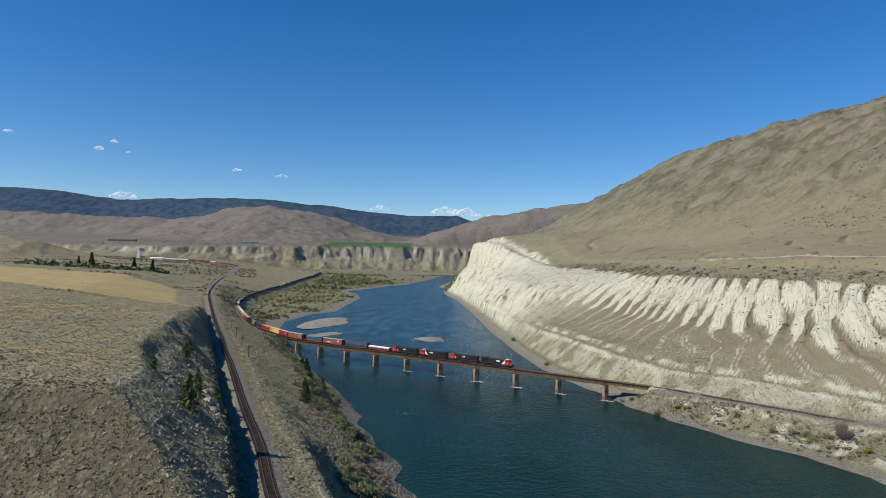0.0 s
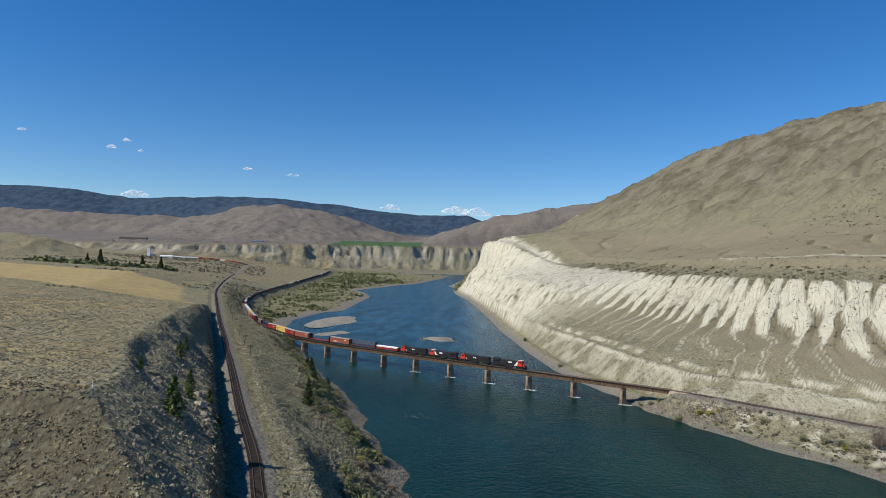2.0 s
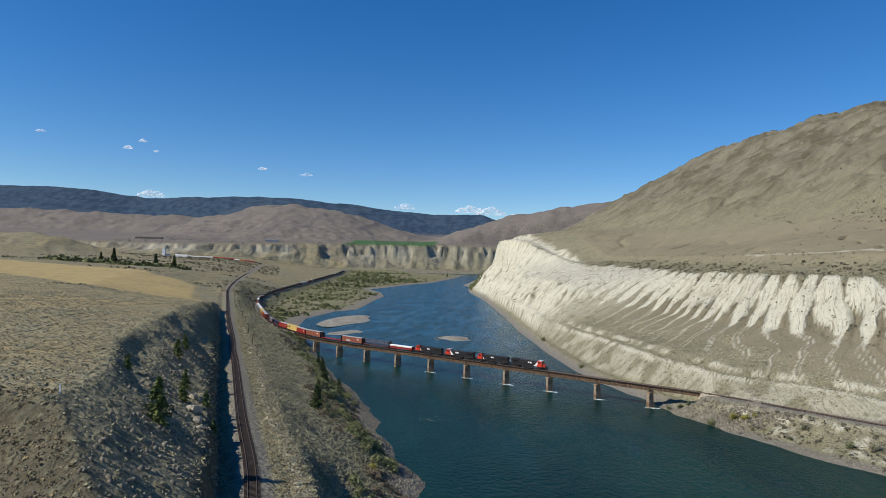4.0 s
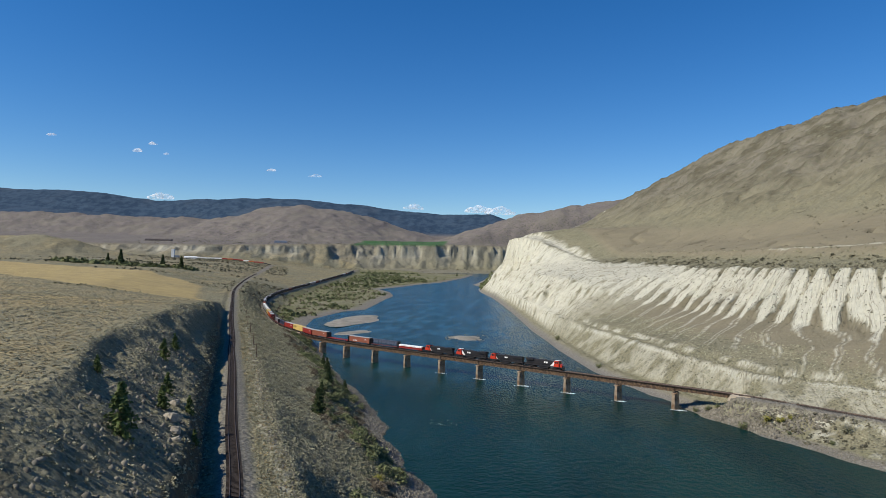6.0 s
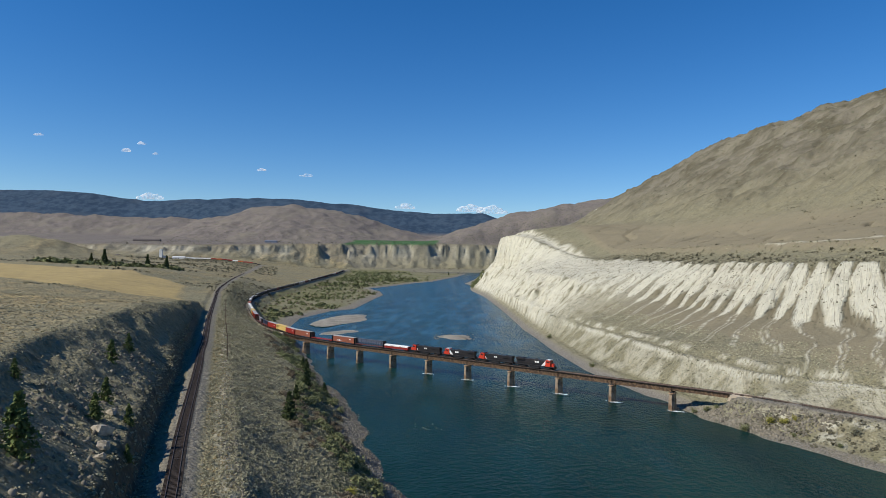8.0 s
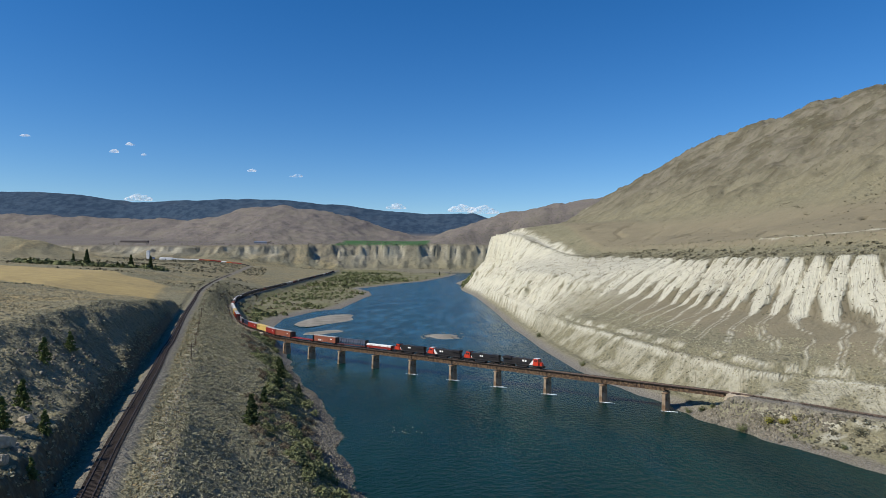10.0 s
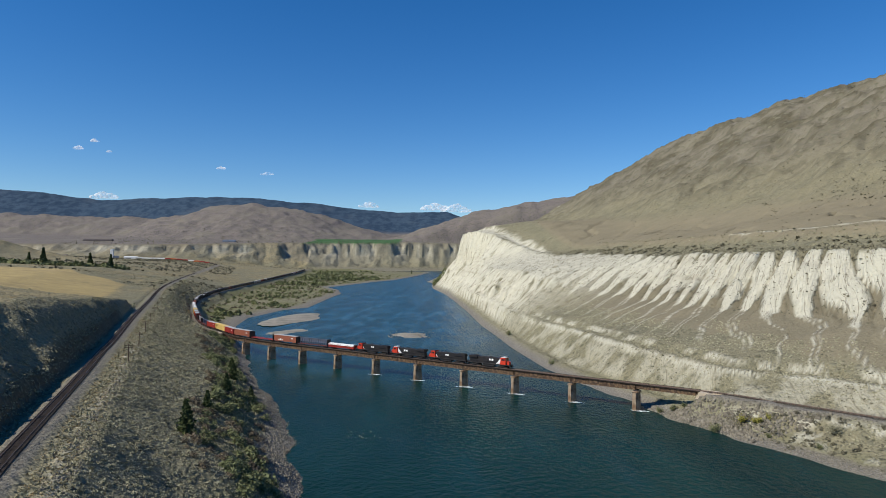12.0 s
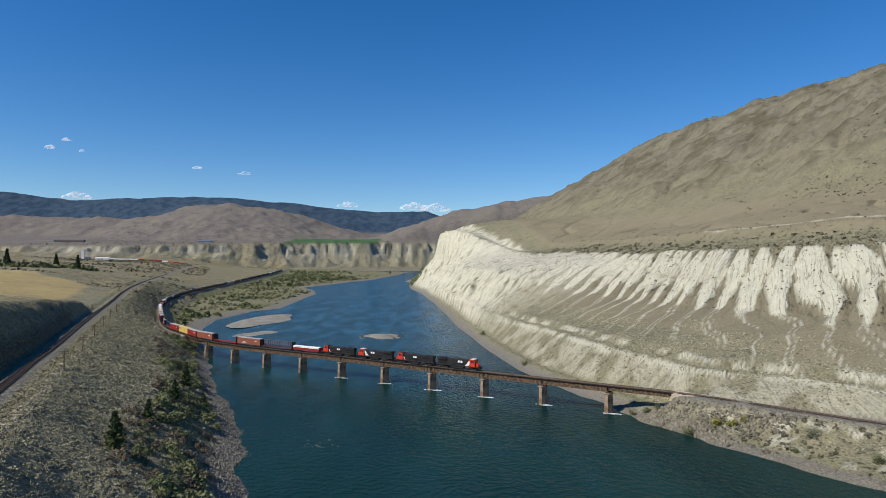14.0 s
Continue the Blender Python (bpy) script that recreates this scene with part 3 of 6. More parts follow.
    wash = step(0.085, 0.02, np.abs(lobe - 0.12 - 0.12 * odd + 0.05 * rough)) * step(-1.4, -1.0, f) * step(0.2, 0.0, f) * (0.7 + 0.3 * mottled)
    silt = np.where(right_side & (y < by - 200), np.maximum(np.maximum(bare, cut_bank * w0), wash * w0 * step(0.3, 0.0, f)), 0)
    silt = np.maximum(silt, np.where(y > by - 200, step(0.05, 0.3, toe) * step(1.0, 0.9, toe) * (0.45 + 0.55 * step(0.5, 0.75, toe)) * (0.12 + 0.34 * step(-0.15, 0.2, fbm(x, y * 0.2, 30, 5, 95))), 0))
    fan = step(0.0, 0.25, f + 1.0 + 0.3 * mottled) * step(1.0, 0.75, f) * (1 - bare) * w0
    above = step(6, 16, o - np.maximum(lip_o + 20, 142))
    plain = np.where(right_side, np.maximum(fan * step(8, 14, o - scarp_o), above * (1 - 0.8 * step(105, 140, mountain))), step(-4, 6, knoll - left + 6) * 0.3)
    path = np.where(~right_side, step(1.6, 0.8, np.abs(x - tx - 9 - 2.0 * lattice(y / 50.0, y * 0, 5))) * step(420, 380, y) * 0.6, step(2.0, 1.0, np.abs(o - rail_o + 6)) * step(330, 315, y) * 0.3)
    road = right_side & (y < 540)
    track_o = 172 + 5 * lattice(y / 90.0, y * 0, 7) - 12 * step(420, 520, y)
    path = np.where(road, np.maximum(path, step(2.4, 1.2, np.abs(o - track_o)) * 0.65), path)
    path = np.where(right_side & (y < 620) & (o > scarp_o + 8) & (f < 0.5), np.maximum(path, 0.04), path)
    silt = np.maximum(silt, path)
    dry = np.where(~right_side & (x < ex + 4), step(-6, 10, ex - x), 0) * (0.45 + 0.55 * step(-0.25, 0.3, fbm(x, y, 60, 4, 97))) * step(900, 600, y)
    edge_near, edge_far = FIELD_NEAR(x) + 5 * lattice(x / 30, y * 0, 61), FIELD_FAR(x) + 9 * lattice(x / 45, y * 0, 63)
    field = (~right_side) * step(-3, 4, y - edge_near) * step(4, -6, y - edge_far) * step(0, 8, ex - x - 3)
    dry = np.maximum(np.maximum(dry, field), np.where(~right_side & (x < rx), step(560, 700, y) * 0.7 * step(-0.35, 0.25, fbm(x, y, 50, 4, 98)), 0))
    flat = (~right_side) & (x > rx + 6) & (y < by - 150)
    green = np.where(flat, step(490, 560, y) * step(2, 14, bl - x) * (0.3 + 0.7 * step(-0.15, 0.2, fbm(x, y, 80, 4, 99))), 0) + np.where((~right_side) & (y < 560), step(26, 14, bl - x) * step(5, 9, bl - x) * 0.8, 0)
    green = np.where(right_side & (y < 400), step(1.5, 4, o) * step(14, 8, o) * 0.35, green)
    gravel = np.where(~right_side, step(11 + 14 * step(560, 700, y), 6, bl - x), np.maximum(step(7, 4, o), nose * step(10, 5, o) * 0.0)) * step(2900, 2300, y)
    ballast = np.where(right_side, step(4.5, 3.2, np.abs(o - rail_o)) * bench, np.maximum(step(3.6, 2.6, np.abs(x - tx - 0.3) / (1 + 0.0012 * np.maximum(y - 500, 0))) * 0.85, step(4.6, 3.6, np.abs(x - rx)) * step(470, 490, y)))
    gravel = np.maximum(gravel, ballast * step(by - 150, by - 250, y))
    crop = step(0.97, 1.0, toe) * step(by + 560, by + 530, y) * step(bt + 36, bt + 30, z) * step(-560, -540, x) * step(-150, -175, x)
    hill = step(by - 40, by + 260, y) + np.where(right_side, step(120, 260, z), 0) * 0.5
    # third cover: scarp, crags, gullies; beside the track it paints ditch shade
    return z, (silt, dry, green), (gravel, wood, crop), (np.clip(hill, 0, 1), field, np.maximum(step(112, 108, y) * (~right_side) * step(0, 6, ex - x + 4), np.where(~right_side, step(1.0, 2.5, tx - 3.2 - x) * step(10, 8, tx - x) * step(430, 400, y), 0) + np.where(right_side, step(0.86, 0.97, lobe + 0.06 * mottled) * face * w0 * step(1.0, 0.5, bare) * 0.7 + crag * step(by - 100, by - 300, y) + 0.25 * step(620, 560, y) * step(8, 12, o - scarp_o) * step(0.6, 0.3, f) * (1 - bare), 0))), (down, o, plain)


def ground_sheet():
    ys = np.concatenate([np.linspace(-600, -60, 20), np.arange(-55, 60, 5.0), np.arange(60, 240, 1.0), np.arange(240, 640, 1.3), np.arange(640, 1300, 2.8), np.arange(1300, 2300, 10.0), np.arange(2300, 3200, 6.0), np.arange(3200, 4860, 20.0)])
    inner = np.linspace(-0.78, 0.78, 460)
    outer = np.linspace(0.78, 2.2, 22)[1:]
    s = np.concatenate([-outer[::-1], inner, outer])
    w = np.hypot(ys + 20, 60)
    x, y = w[:, None] * s[None, :], np.repeat(ys[:, None], len(s), 1)
    z, a, b, c3, d4 = ground(x, y)
    rows, cols = x.shape
    me = bpy.data.meshes.new("ground")
    me.vertices.add(x.size)
    me.vertices.foreach_set("co", np.stack([x, y, z], -1).astype(np.float32).ravel())
    i = np.arange(rows * cols).reshape(rows, cols)
    quads = np.stack([i[:-1, :-1], i[:-1, 1:], i[1:, 1:], i[1:, :-1]], -1).reshape(-1, 4)
    me.loops.add(quads.size)
    me.loops.foreach_set("vertex_index", quads.astype(np.int32).ravel())
    me.polygons.add(len(quads))
    me.polygons.foreach_set("loop_start", np.arange(0, quads.size, 4, dtype=np.int32))
    me.update(calc_edges=True)
    for name, c in (("cover_a", a), ("cover_b", b), ("cover_c", c3), ("run", d4)):
        layer = me.color_attributes.new(name, "FLOAT_COLOR", "POINT")
        layer.data.foreach_set("color", np.stack([np.broadcast_to(v, x.shape) for v in (*c, np.ones_like(x))], -1).astype(np.float32).ravel())
    me.materials.append(GROUND)
    me.shade_smooth()
    return tagged(new("ground", me), "dry sagebrush valley ground with pale silt cliffs and terraces", "ground", kind="structure")


ground_sheet()


def river():
    bm = bmesh.new()
    bmesh.ops.create_grid(bm, x_segments=2, y_segments=200, size=1)
    for v in bm.verts:
        v.co = (200 + v.co.x * 3500, 1300 + v.co.y * 1900, 0)
        v.co.z = float(valley(v.co.y))
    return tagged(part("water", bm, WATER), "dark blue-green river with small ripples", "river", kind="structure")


river()


def gravel_bar(cx, cy, length, width, turn, height, seed, label):
    """A low rounded bank of river stones."""
    bm = bmesh.new()
    rings, sides = 12, 48
    grid = []
    for i in range(rings + 1):
        k = i / rings
        row = []
        for j in range(sides):
            a = 2 * math.pi * j / sides
            wob = 1 + 0.42 * noise.noise((math.cos(a) * 1.3 + seed, math.sin(a) * 1.3, seed * 0.7)) + 0.06 * noise.noise((math.cos(a) * 5, math.sin(a) * 5, seed))
            row.append(bm.verts.new((math.cos(a) * k * length / 2 * wob, math.sin(a) * k * width / 2 * wob, height * (1 - k ** 2.2) - 0.25 * k ** 6 + 0.06 * noise.noise((i * 1.1, j * 0.9, seed)))))
        grid.append(row)
    for i in range(rings):
        for j in range(sides):
            q = (grid[i][j], grid[i + 1][j], grid[i + 1][(j + 1) % sides], grid[i][(j + 1) % sides])
            bm.faces.new(q)
    bmesh.ops.remove_doubles(bm, verts=bm.verts, dist=0.001)
    bmesh.ops.recalc_face_normals(bm, faces=bm.faces)
    ob = part("gravel_bar", bm, COBBLES, smooth=True)
    ob.matrix_world = pose(cx, cy, float(valley(cy)), 0, 0, turn)
    return tagged(ob, label, "gravel bar", kind="structure")


COBBLES = material("river_cobbles", (0.27, 0.25, 0.205), 0.9, spread=0.4, grain=0.9, bump=0.3, bump_size=1.4, stain=(0.15, 0.14, 0.11), stain_size=0.07, stain_amount=0.7)
gravel_bar(-127, 704, 145, 44, 84, 1.3, 1.0, "pale gravel bar in the shallow side of the river")
gravel_bar(-111, 599, 44, 22, 60, 0.35, 2.0, "thin gravel spit just above the water")
gravel_bar(-12, 578, 26, 34, 20, 1.4, 3.0, "small stony islet in the rapids")

# ---- the railway line over the river ----
def spline(points, gap=1.0):
    """A smooth line through points in plan, and the distance along it."""
    p = [Vector(q) for q in points]
    p = [p[0] * 2 - p[1]] + p + [p[-1] * 2 - p[-2]]
    out = []
    for a, b, c, d in zip(p, p[1:], p[2:], p[3:]):
        n = max(2, int((c - b).length / gap))
        for i in range(n):
            t = i / n
            out.append(0.5 * (2 * b + (c - a) * t + (2 * a - 5 * b + 4 * c - d) * t * t + (3 * b - a - 3 * c + d) * t ** 3))
    out.append(p[-2])
    pts = np.array([tuple(v) for v in out])
    return pts, np.concatenate([[0], np.cumsum(np.hypot(*np.diff(pts, axis=0).T))])


ALONG = Vector((-math.cos(radians(35.5)), math.sin(radians(35.5))))
ABUT = Vector((106.4, 316.0))
SPAN, DECK = 26.5, 10.0
MAIN = [(330, 60), (260, 140), (200, 212), (171, 245), (155, 263), (133.5, 287), (119, 303.5)]
MAIN += [tuple(ABUT + ALONG * u) for u in (2, 60, 120, 180, 232)]
MAIN += [(-115, 480), (-134, 508), (-156, 540), (-181.5, 592), (-220, 686), (-236, 729), (-264, 821), (-283, 920), (-296, 1020), (-328, 1333), (-376, 1778), (-410, 2050), (-490, 2600)]
MAIN_P, MAIN_S = spline(MAIN)
ZERO = MAIN_S[np.argmin(np.hypot(MAIN_P[:, 0] - ABUT.x, MAIN_P[:, 1] - ABUT.y))]
UPPER_P, UPPER_S = spline([(10, 0), (-10, 60), (-30.3, 113), (-40.4, 141), (-56.3, 180), (-83.7, 250), (-99.8, 290), (-112, 322), (-155.5, 431), (-214, 582), (-263, 710), (-306, 835), (-381, 1074), (-501, 1486), (-700, 2150)])


def on_main(s):
    """The place on the main line s metres beyond the abutment."""
    return Vector((float(np.interp(s + ZERO, MAIN_S, MAIN_P[:, 0])), float(np.interp(s + ZERO, MAIN_S, MAIN_P[:, 1]))))


def frame_between(a, b, z):
    """The pose midway between two places in plan, x pointing from a to b."""
    m, d = (a + b) / 2, b - a
    return pose(m.x, m.y, z, 0, 0, math.degrees(math.atan2(d.y, d.x)))


RUST = material("rusty_girder", (0.085, 0.056, 0.038), 0.85, spread=0.4, grain=1.5, bump=0.03, stain=(0.30, 0.195, 0.10), stain_size=0.9, stain_amount=0.55)
DARK_STEEL = material("dark_oily_steel", (0.045, 0.038, 0.034), 0.7, spread=0.3, grain=3.0, bump=0.01)
CONCRETE = material("weathered_pier_concrete", (0.33, 0.255, 0.175), 0.9, spread=0.3, grain=1.0, bump=0.04, stain=(0.14, 0.075, 0.038), stain_size=0.45, stain_amount=0.85)
PALE_CONCRETE = material("pale_abutment_concrete", (0.50, 0.43, 0.33), 0.9, spread=0.15, grain=0.8, bump=0.03, stain=(0.36, 0.28, 0.19), stain_size=0.4)
TIMBER = material("creosoted_timber", (0.052, 0.040, 0.032), 0.9, spread=0.35, grain=4.0, bump=0.02, per_object=0.3)
RAIL_STEEL = material("worn_rail_steel", (0.17, 0.12, 0.09), 0.45, metal=0.6, spread=0.2, bump=0.0)
POLE_WOOD = material("weathered_pole_wood", (0.12, 0.09, 0.065), 0.9, spread=0.3, grain=5.0, bump=0.02)


def girder_span(parent, a, b, first):
    """One span: two riveted plates with stiffeners and flanges, cross bracing between them."""
    m = frame_between(a, b, 0)
    length = (b - a).length
    half = length / 2 - 0.12
    for side in (-1, 1):
        y = side * 1.15
        bm = bmesh.new()
        low = 7.75 if not first else 8.3
        box(bm, -half, half, y - 0.02, y + 0.02, low, 9.72)
        box(bm, -half, half, y - 0.22, y + 0.22, low - 0.06, low)
        box(bm, -half, half, y - 0.22, y + 0.22, 9.72, 9.78)
        n = 17
        for i in range(n):
            x = -half + 0.15 + (2 * half - 0.3) * i / (n - 1)
            box(bm, x - 0.05, x + 0.05, y + side * 0.02, y + side * 0.17, low, 9.72)
        ob = part("girder", bm, RUST, parent)
        ob.matrix_local = m
    bm = bmesh.new()
    for i in range(8):
        x0, x1 = -half + 2 * half * i / 8, -half + 2 * half * (i + 1) / 8
        rod(bm, (x0, -1.1, 8.6), (x1, 1.1, 8.6), 0.07, sides=4)
        rod(bm, (x0, 1.1, 8.6), (x1, -1.1, 8.6), 0.07, sides=4)
    ob = part("bracing", bm, DARK_STEEL, parent)
    ob.matrix_local = m


def pier(parent, s):
    """A tapering concrete pier with a pointed cutwater, a coping and two bearings."""
    m = frame_between(on_main(s - 1), on_main(s + 1), 0)
    bm = bmesh.new()
    rings = []
    for z, k in ((-3.0, 1.10), (0.0, 1.06), (3.5, 1.0), (6.7, 0.94)):
        w, d = 1.22 * k, 2.2 * k
        rings.append([bm.verts.new((x, y, z)) for x, y in ((-w, -d * 0.6), (-w * 0.55, -d), (w * 0.55, -d), (w, -d * 0.6), (w, d * 0.6), (w * 0.5, d + 0.4), (-w * 0.5, d + 0.4), (-w, d * 0.6))])
    for lo, hi in zip(rings, rings[1:]):
        for i in range(8):
            bm.faces.new((lo[i], lo[(i + 1) % 8], hi[(i + 1) % 8], hi[i]))
    bm.faces.new(rings[-1])
    bm.faces.new(rings[0][::-1])
    shaft = part("pier", bm, CONCRETE, parent, "stained tapering concrete pier")
    shaft.matrix_local = m
    bm = bmesh.new()
    box(bm, -1.28, 1.28, -2.3, 2.6, 6.7, 7.25, 0.3)
    part("coping", bm, CONCRETE, shaft)
    for y in (-1.15, 1.15):
        bm = bmesh.new()
        box(bm, -0.75, 0.75, y - 0.32, y + 0.32, 7.25, 7.69, 0.05)
        part("bearing", bm, DARK_STEEL, shaft)


def rails_along(name, p, s, z, parent, gauge=1.435):
    """Two rails swept along a line."""
    d = np.gradient(p, axis=0)
    d /= np.hypot(d[:, 0], d[:, 1])[:, None]
    nrm = np.stack([-d[:, 1], d[:, 0]], -1)
    for side in (-1, 1):
        c = p + nrm * side * gauge / 2
        bm = bmesh.new()
        last = None
        for (x, y), (nx, ny) in zip(c, nrm):
            ring = [bm.verts.new((x + nx * w, y + ny * w, z + h + float(valley(y)))) for w, h in ((-0.07, 0), (-0.037, 0.17), (0.037, 0.17), (0.07, 0))]
            if last:
                for i in range(4):
                    bm.faces.new((last[i], last[(i + 1) % 4], ring[(i + 1) % 4], ring[i]))
            last = ring
        bmesh.ops.recalc_face_normals(bm, faces=bm.faces)
        part("rail", bm, RAIL_STEEL, parent)


def tie_mesh():
    bm = bmesh.new()
    box(bm, -0.115, 0.115, -1.3, 1.3, -0.12, 0.08)
    me = bpy.data.meshes.new("tie")
    bm.to_mesh(me)
    bm.free()
    me.materials.append(TIMBER)
    return me


def many_boxes(name, places, half, material_, parent, label):
    """Many small boxes, each at (x, y, z, turn), joined."""
    hx, hy, hz = half
    corner = np.array([(sx * hx, sy * hy, sz * hz) for sx in (-1, 1) for sy in (-1, 1) for sz in (-1, 1)])
    quad = np.array([(0, 1, 3, 2), (4, 6, 7, 5), (0, 4, 5, 1), (2, 3, 7, 6), (0, 2, 6, 4), (1, 5, 7, 3)])
    q = np.array(places)
    c, s = np.cos(q[:, 3])[:, None], np.sin(q[:, 3])[:, None]
    v = np.stack([q[:, :1] + corner[:, 0] * c - corner[:, 1] * s, q[:, 1:2] + corner[:, 0] * s + corner[:, 1] * c, q[:, 2:3] + corner[:, 2] + 0 * c], -1).reshape(-1, 3)
    f = (quad[None] + 8 * np.arange(len(q))[:, None, None]).reshape(-1, 4)
    me = bpy.data.meshes.new(name)
    me.from_pydata(v.tolist(), [], f.tolist())
    me.materials.append(material_)
    ob = new(name, me)
    ob.parent = parent
    return tagged(ob, label, kind="stuff")


def tie_places(p, s, s0, s1, gap, z):
    out = []
    for k in np.arange(s0, s1, gap):
        x, y = np.interp(k, s, p[:, 0]), np.interp(k, s, p[:, 1])
        x1, y1 = np.interp(k + 0.5, s, p[:, 0]), np.interp(k + 0.5, s, p[:, 1])
        out.append((x, y, z + float(valley(y)) + random.uniform(-0.015, 0.015), math.atan2(y1 - y, x1 - x) + random.uniform(-0.02, 0.02)))
    return out


bridge = empty("railway_bridge", pose(0, 0, 0), "rusty steel plate girder railway bridge on concrete piers across the river", "bridge")
END = SPAN * 11 + 12
for k in range(12):
    girder_span(bridge, on_main(max(SPAN * k, 4.0)), on_main(min(SPAN * (k + 1), END)), k == 0)
for k in range(1, 12):
    pier(bridge, SPAN * k)
many_boxes("timber_decking", [(x, y, DECK - 0.1, a) for x, y, _, a in tie_places(MAIN_P, MAIN_S, ZERO + 3, ZERO + END, 0.42, 0)], (0.12, 1.75, 0.13), TIMBER, bridge, "dark timber deck ties")
for side in (-1, 1):
    bm = bmesh.new()
    last = None
    for s in np.arange(3, END, 3.0):
        a, b = on_main(s), on_main(s + 0.5)
        d = (b - a).normalized()
        q = a + Vector((-d.y, d.x)) * side * 1.72
        ring = [bm.verts.new((q.x, q.y, DECK + h)) for h in (0.02, 0.20)]
        q2 = a + Vector((-d.y, d.x)) * side * 1.58
        ring += [bm.verts.new((q2.x, q2.y, DECK + h)) for h in (0.20, 0.02)]
        if last:
            for i in range(4):
                bm.faces.new((last[i], last[(i + 1) % 4], ring[(i + 1) % 4], ring[i]))
        last = ring
    bmesh.ops.recalc_face_normals(bm, faces=bm.faces)
    part("guard_timber", bm, TIMBER, bridge)


def abutment(s, away):
    """A concrete abutment with a seat for the girders and a sloping wing wall."""
    m = frame_between(on_main(s - 1 * away), on_main(s + 1 * away), 0)
    ob = empty("abutment", m, "pale concrete bridge abutment with sloping wing walls", "abutment", kind="structure")
    bm = bmesh.new()
    prism(bm, [(-0.8, -1.0), (-0.8, 7.6), (0.5, 7.6), (0.5, 9.9), (3.5, 9.9), (4.6, -1.0)], -2.5, 2.5)
    part("seat_wall", bm, PALE_CONCRETE, ob)
    for side in (-1, 1):
        bm = bmesh.new()
        prism(bm, [(-0.5, -1.0), (-0.5, 7.9), (0.6, 9.95), (6.0, 9.95), (9.5, 7.0), (9.5, -1.0)], side * 2.53, side * 3.2)
        part("wing_wall", bm, PALE_CONCRETE, ob)


abutment(3.2, -1)
abutment(END - 0.5, 1)

# tracks on the ground
main_track = empty("main_line_track", pose(0, 0, 0), "single railway track on grey ballast and a bridge", "railway track", kind="structure")
rails_along("rail", MAIN_P[::3], MAIN_S[::3], DECK + 0.03, main_track)
many_boxes("timber_bed", tie_places(MAIN_P, MAIN_S, ZERO - 160, ZERO + 2, 0.6, DECK) + tie_places(MAIN_P, MAIN_S, ZERO + END + 1, ZERO + END + 420, 0.6, DECK), (0.115, 1.3, 0.1), TIMBER, main_track, "dark timber ties")
upper_track = empty("upper_line_track", pose(0, 0, 0), "single railway track with brown rails along the hillside", "railway track", kind="structure")
rails_along("rail", UPPER_P[::2], UPPER_S[::2], TRACK_Z + 0.03, upper_track)


def telegraph_pole(x, y, z, turn, tall=5.4):
    ob = empty("telegraph_pole", pose(x, y, z, 0, 0, turn), "dark weathered wooden telegraph pole beside the track", "telegraph pole", "telegraph poles")
    bm = bmesh.new()
    rod(bm, (0, 0, -0.6), (0.05, 0, tall), 0.17, 0.12, 10)
    part("post", bm, POLE_WOOD, ob)
    for h in (tall - 0.5, tall - 1.1):
        bm = bmesh.new()
        box(bm, -1.2, 1.2, -0.16, -0.06, h - 0.07, h + 0.07, 0.01)
        part("crossarm", bm, POLE_WOOD, ob)
        for x_ in (-1.05, -0.7, 0.7, 1.05):
            bm = bmesh.new()
            rod(bm, (x_, -0.11, h + 0.07), (x_, -0.11, h + 0.24), 0.05, 0.035, 6)
            part("insulator", bm, DARK_STEEL, ob)
    return ob


def height(x, y):
    return float(ground(np.array([[float(x)]]), np.array([[float(y)]]))[0][0, 0])


pole_places = [(TRACK_X(y) + 9.5, y) for y in (278, 319, 360, 402, 445, 490, 540)] + [(RAIL_X(y) - 7, y) for y in (545, 600, 660)] + [(RAIL_X(500) - 6, 500)]
pole_one = None
for x, y in pole_places:
    h = height(x, y)
    pole_one = telegraph_pole(x, y, h, 20) if pole_one is None else (copy_thing(pole_one, pose(x, y, h, 0, random.uniform(-1.5, 1.5), 20 + random.uniform(-6, 6))), pole_one)[1]

# ---- the freight train ----
def paint(name, colour, rough=0.55, dirt=(0.12, 0.09, 0.07), amount=0.35, spread=0.15):
    return material(name, colour, rough, spread=spread, grain=1.2, bump=0.006, bump_size=2.0, stain=dirt, stain_size=0.5, stain_amount=amount)


BLACK = paint("black_locomotive_paint", (0.022, 0.022, 0.024), 0.45, (0.06, 0.05, 0.045), 0.4)
RED = paint("red_orange_paint", (0.55, 0.045, 0.02), 0.45, (0.25, 0.05, 0.03), 0.3)
WHITE = paint("white_paint", (0.78, 0.78, 0.76), 0.5, (0.5, 0.47, 0.42), 0.3)
GLASS = material("dark_cab_glass", (0.02, 0.025, 0.03), 0.08, spread=0.05, bump=0.0, specular=0.6)
BOX_RED = paint("dark_red_car_paint", (0.27, 0.025, 0.018), 0.6, (0.13, 0.04, 0.03))
BOX_BROWN = paint("faded_brown_car_paint", (0.26, 0.085, 0.05), 0.7, (0.14, 0.06, 0.04))
BOX_YELLOW = paint("cream_yellow_car_paint", (0.60, 0.44, 0.14), 0.6, (0.4, 0.28, 0.12), 0.3)
BOX_GREY = paint("grey_car_paint", (0.40, 0.40, 0.39), 0.6, (0.22, 0.19, 0.16), 0.45)
BOX_BLUE = paint("slate_blue_car_paint", (0.10, 0.12, 0.17), 0.6, (0.08, 0.07, 0.07), 0.4)
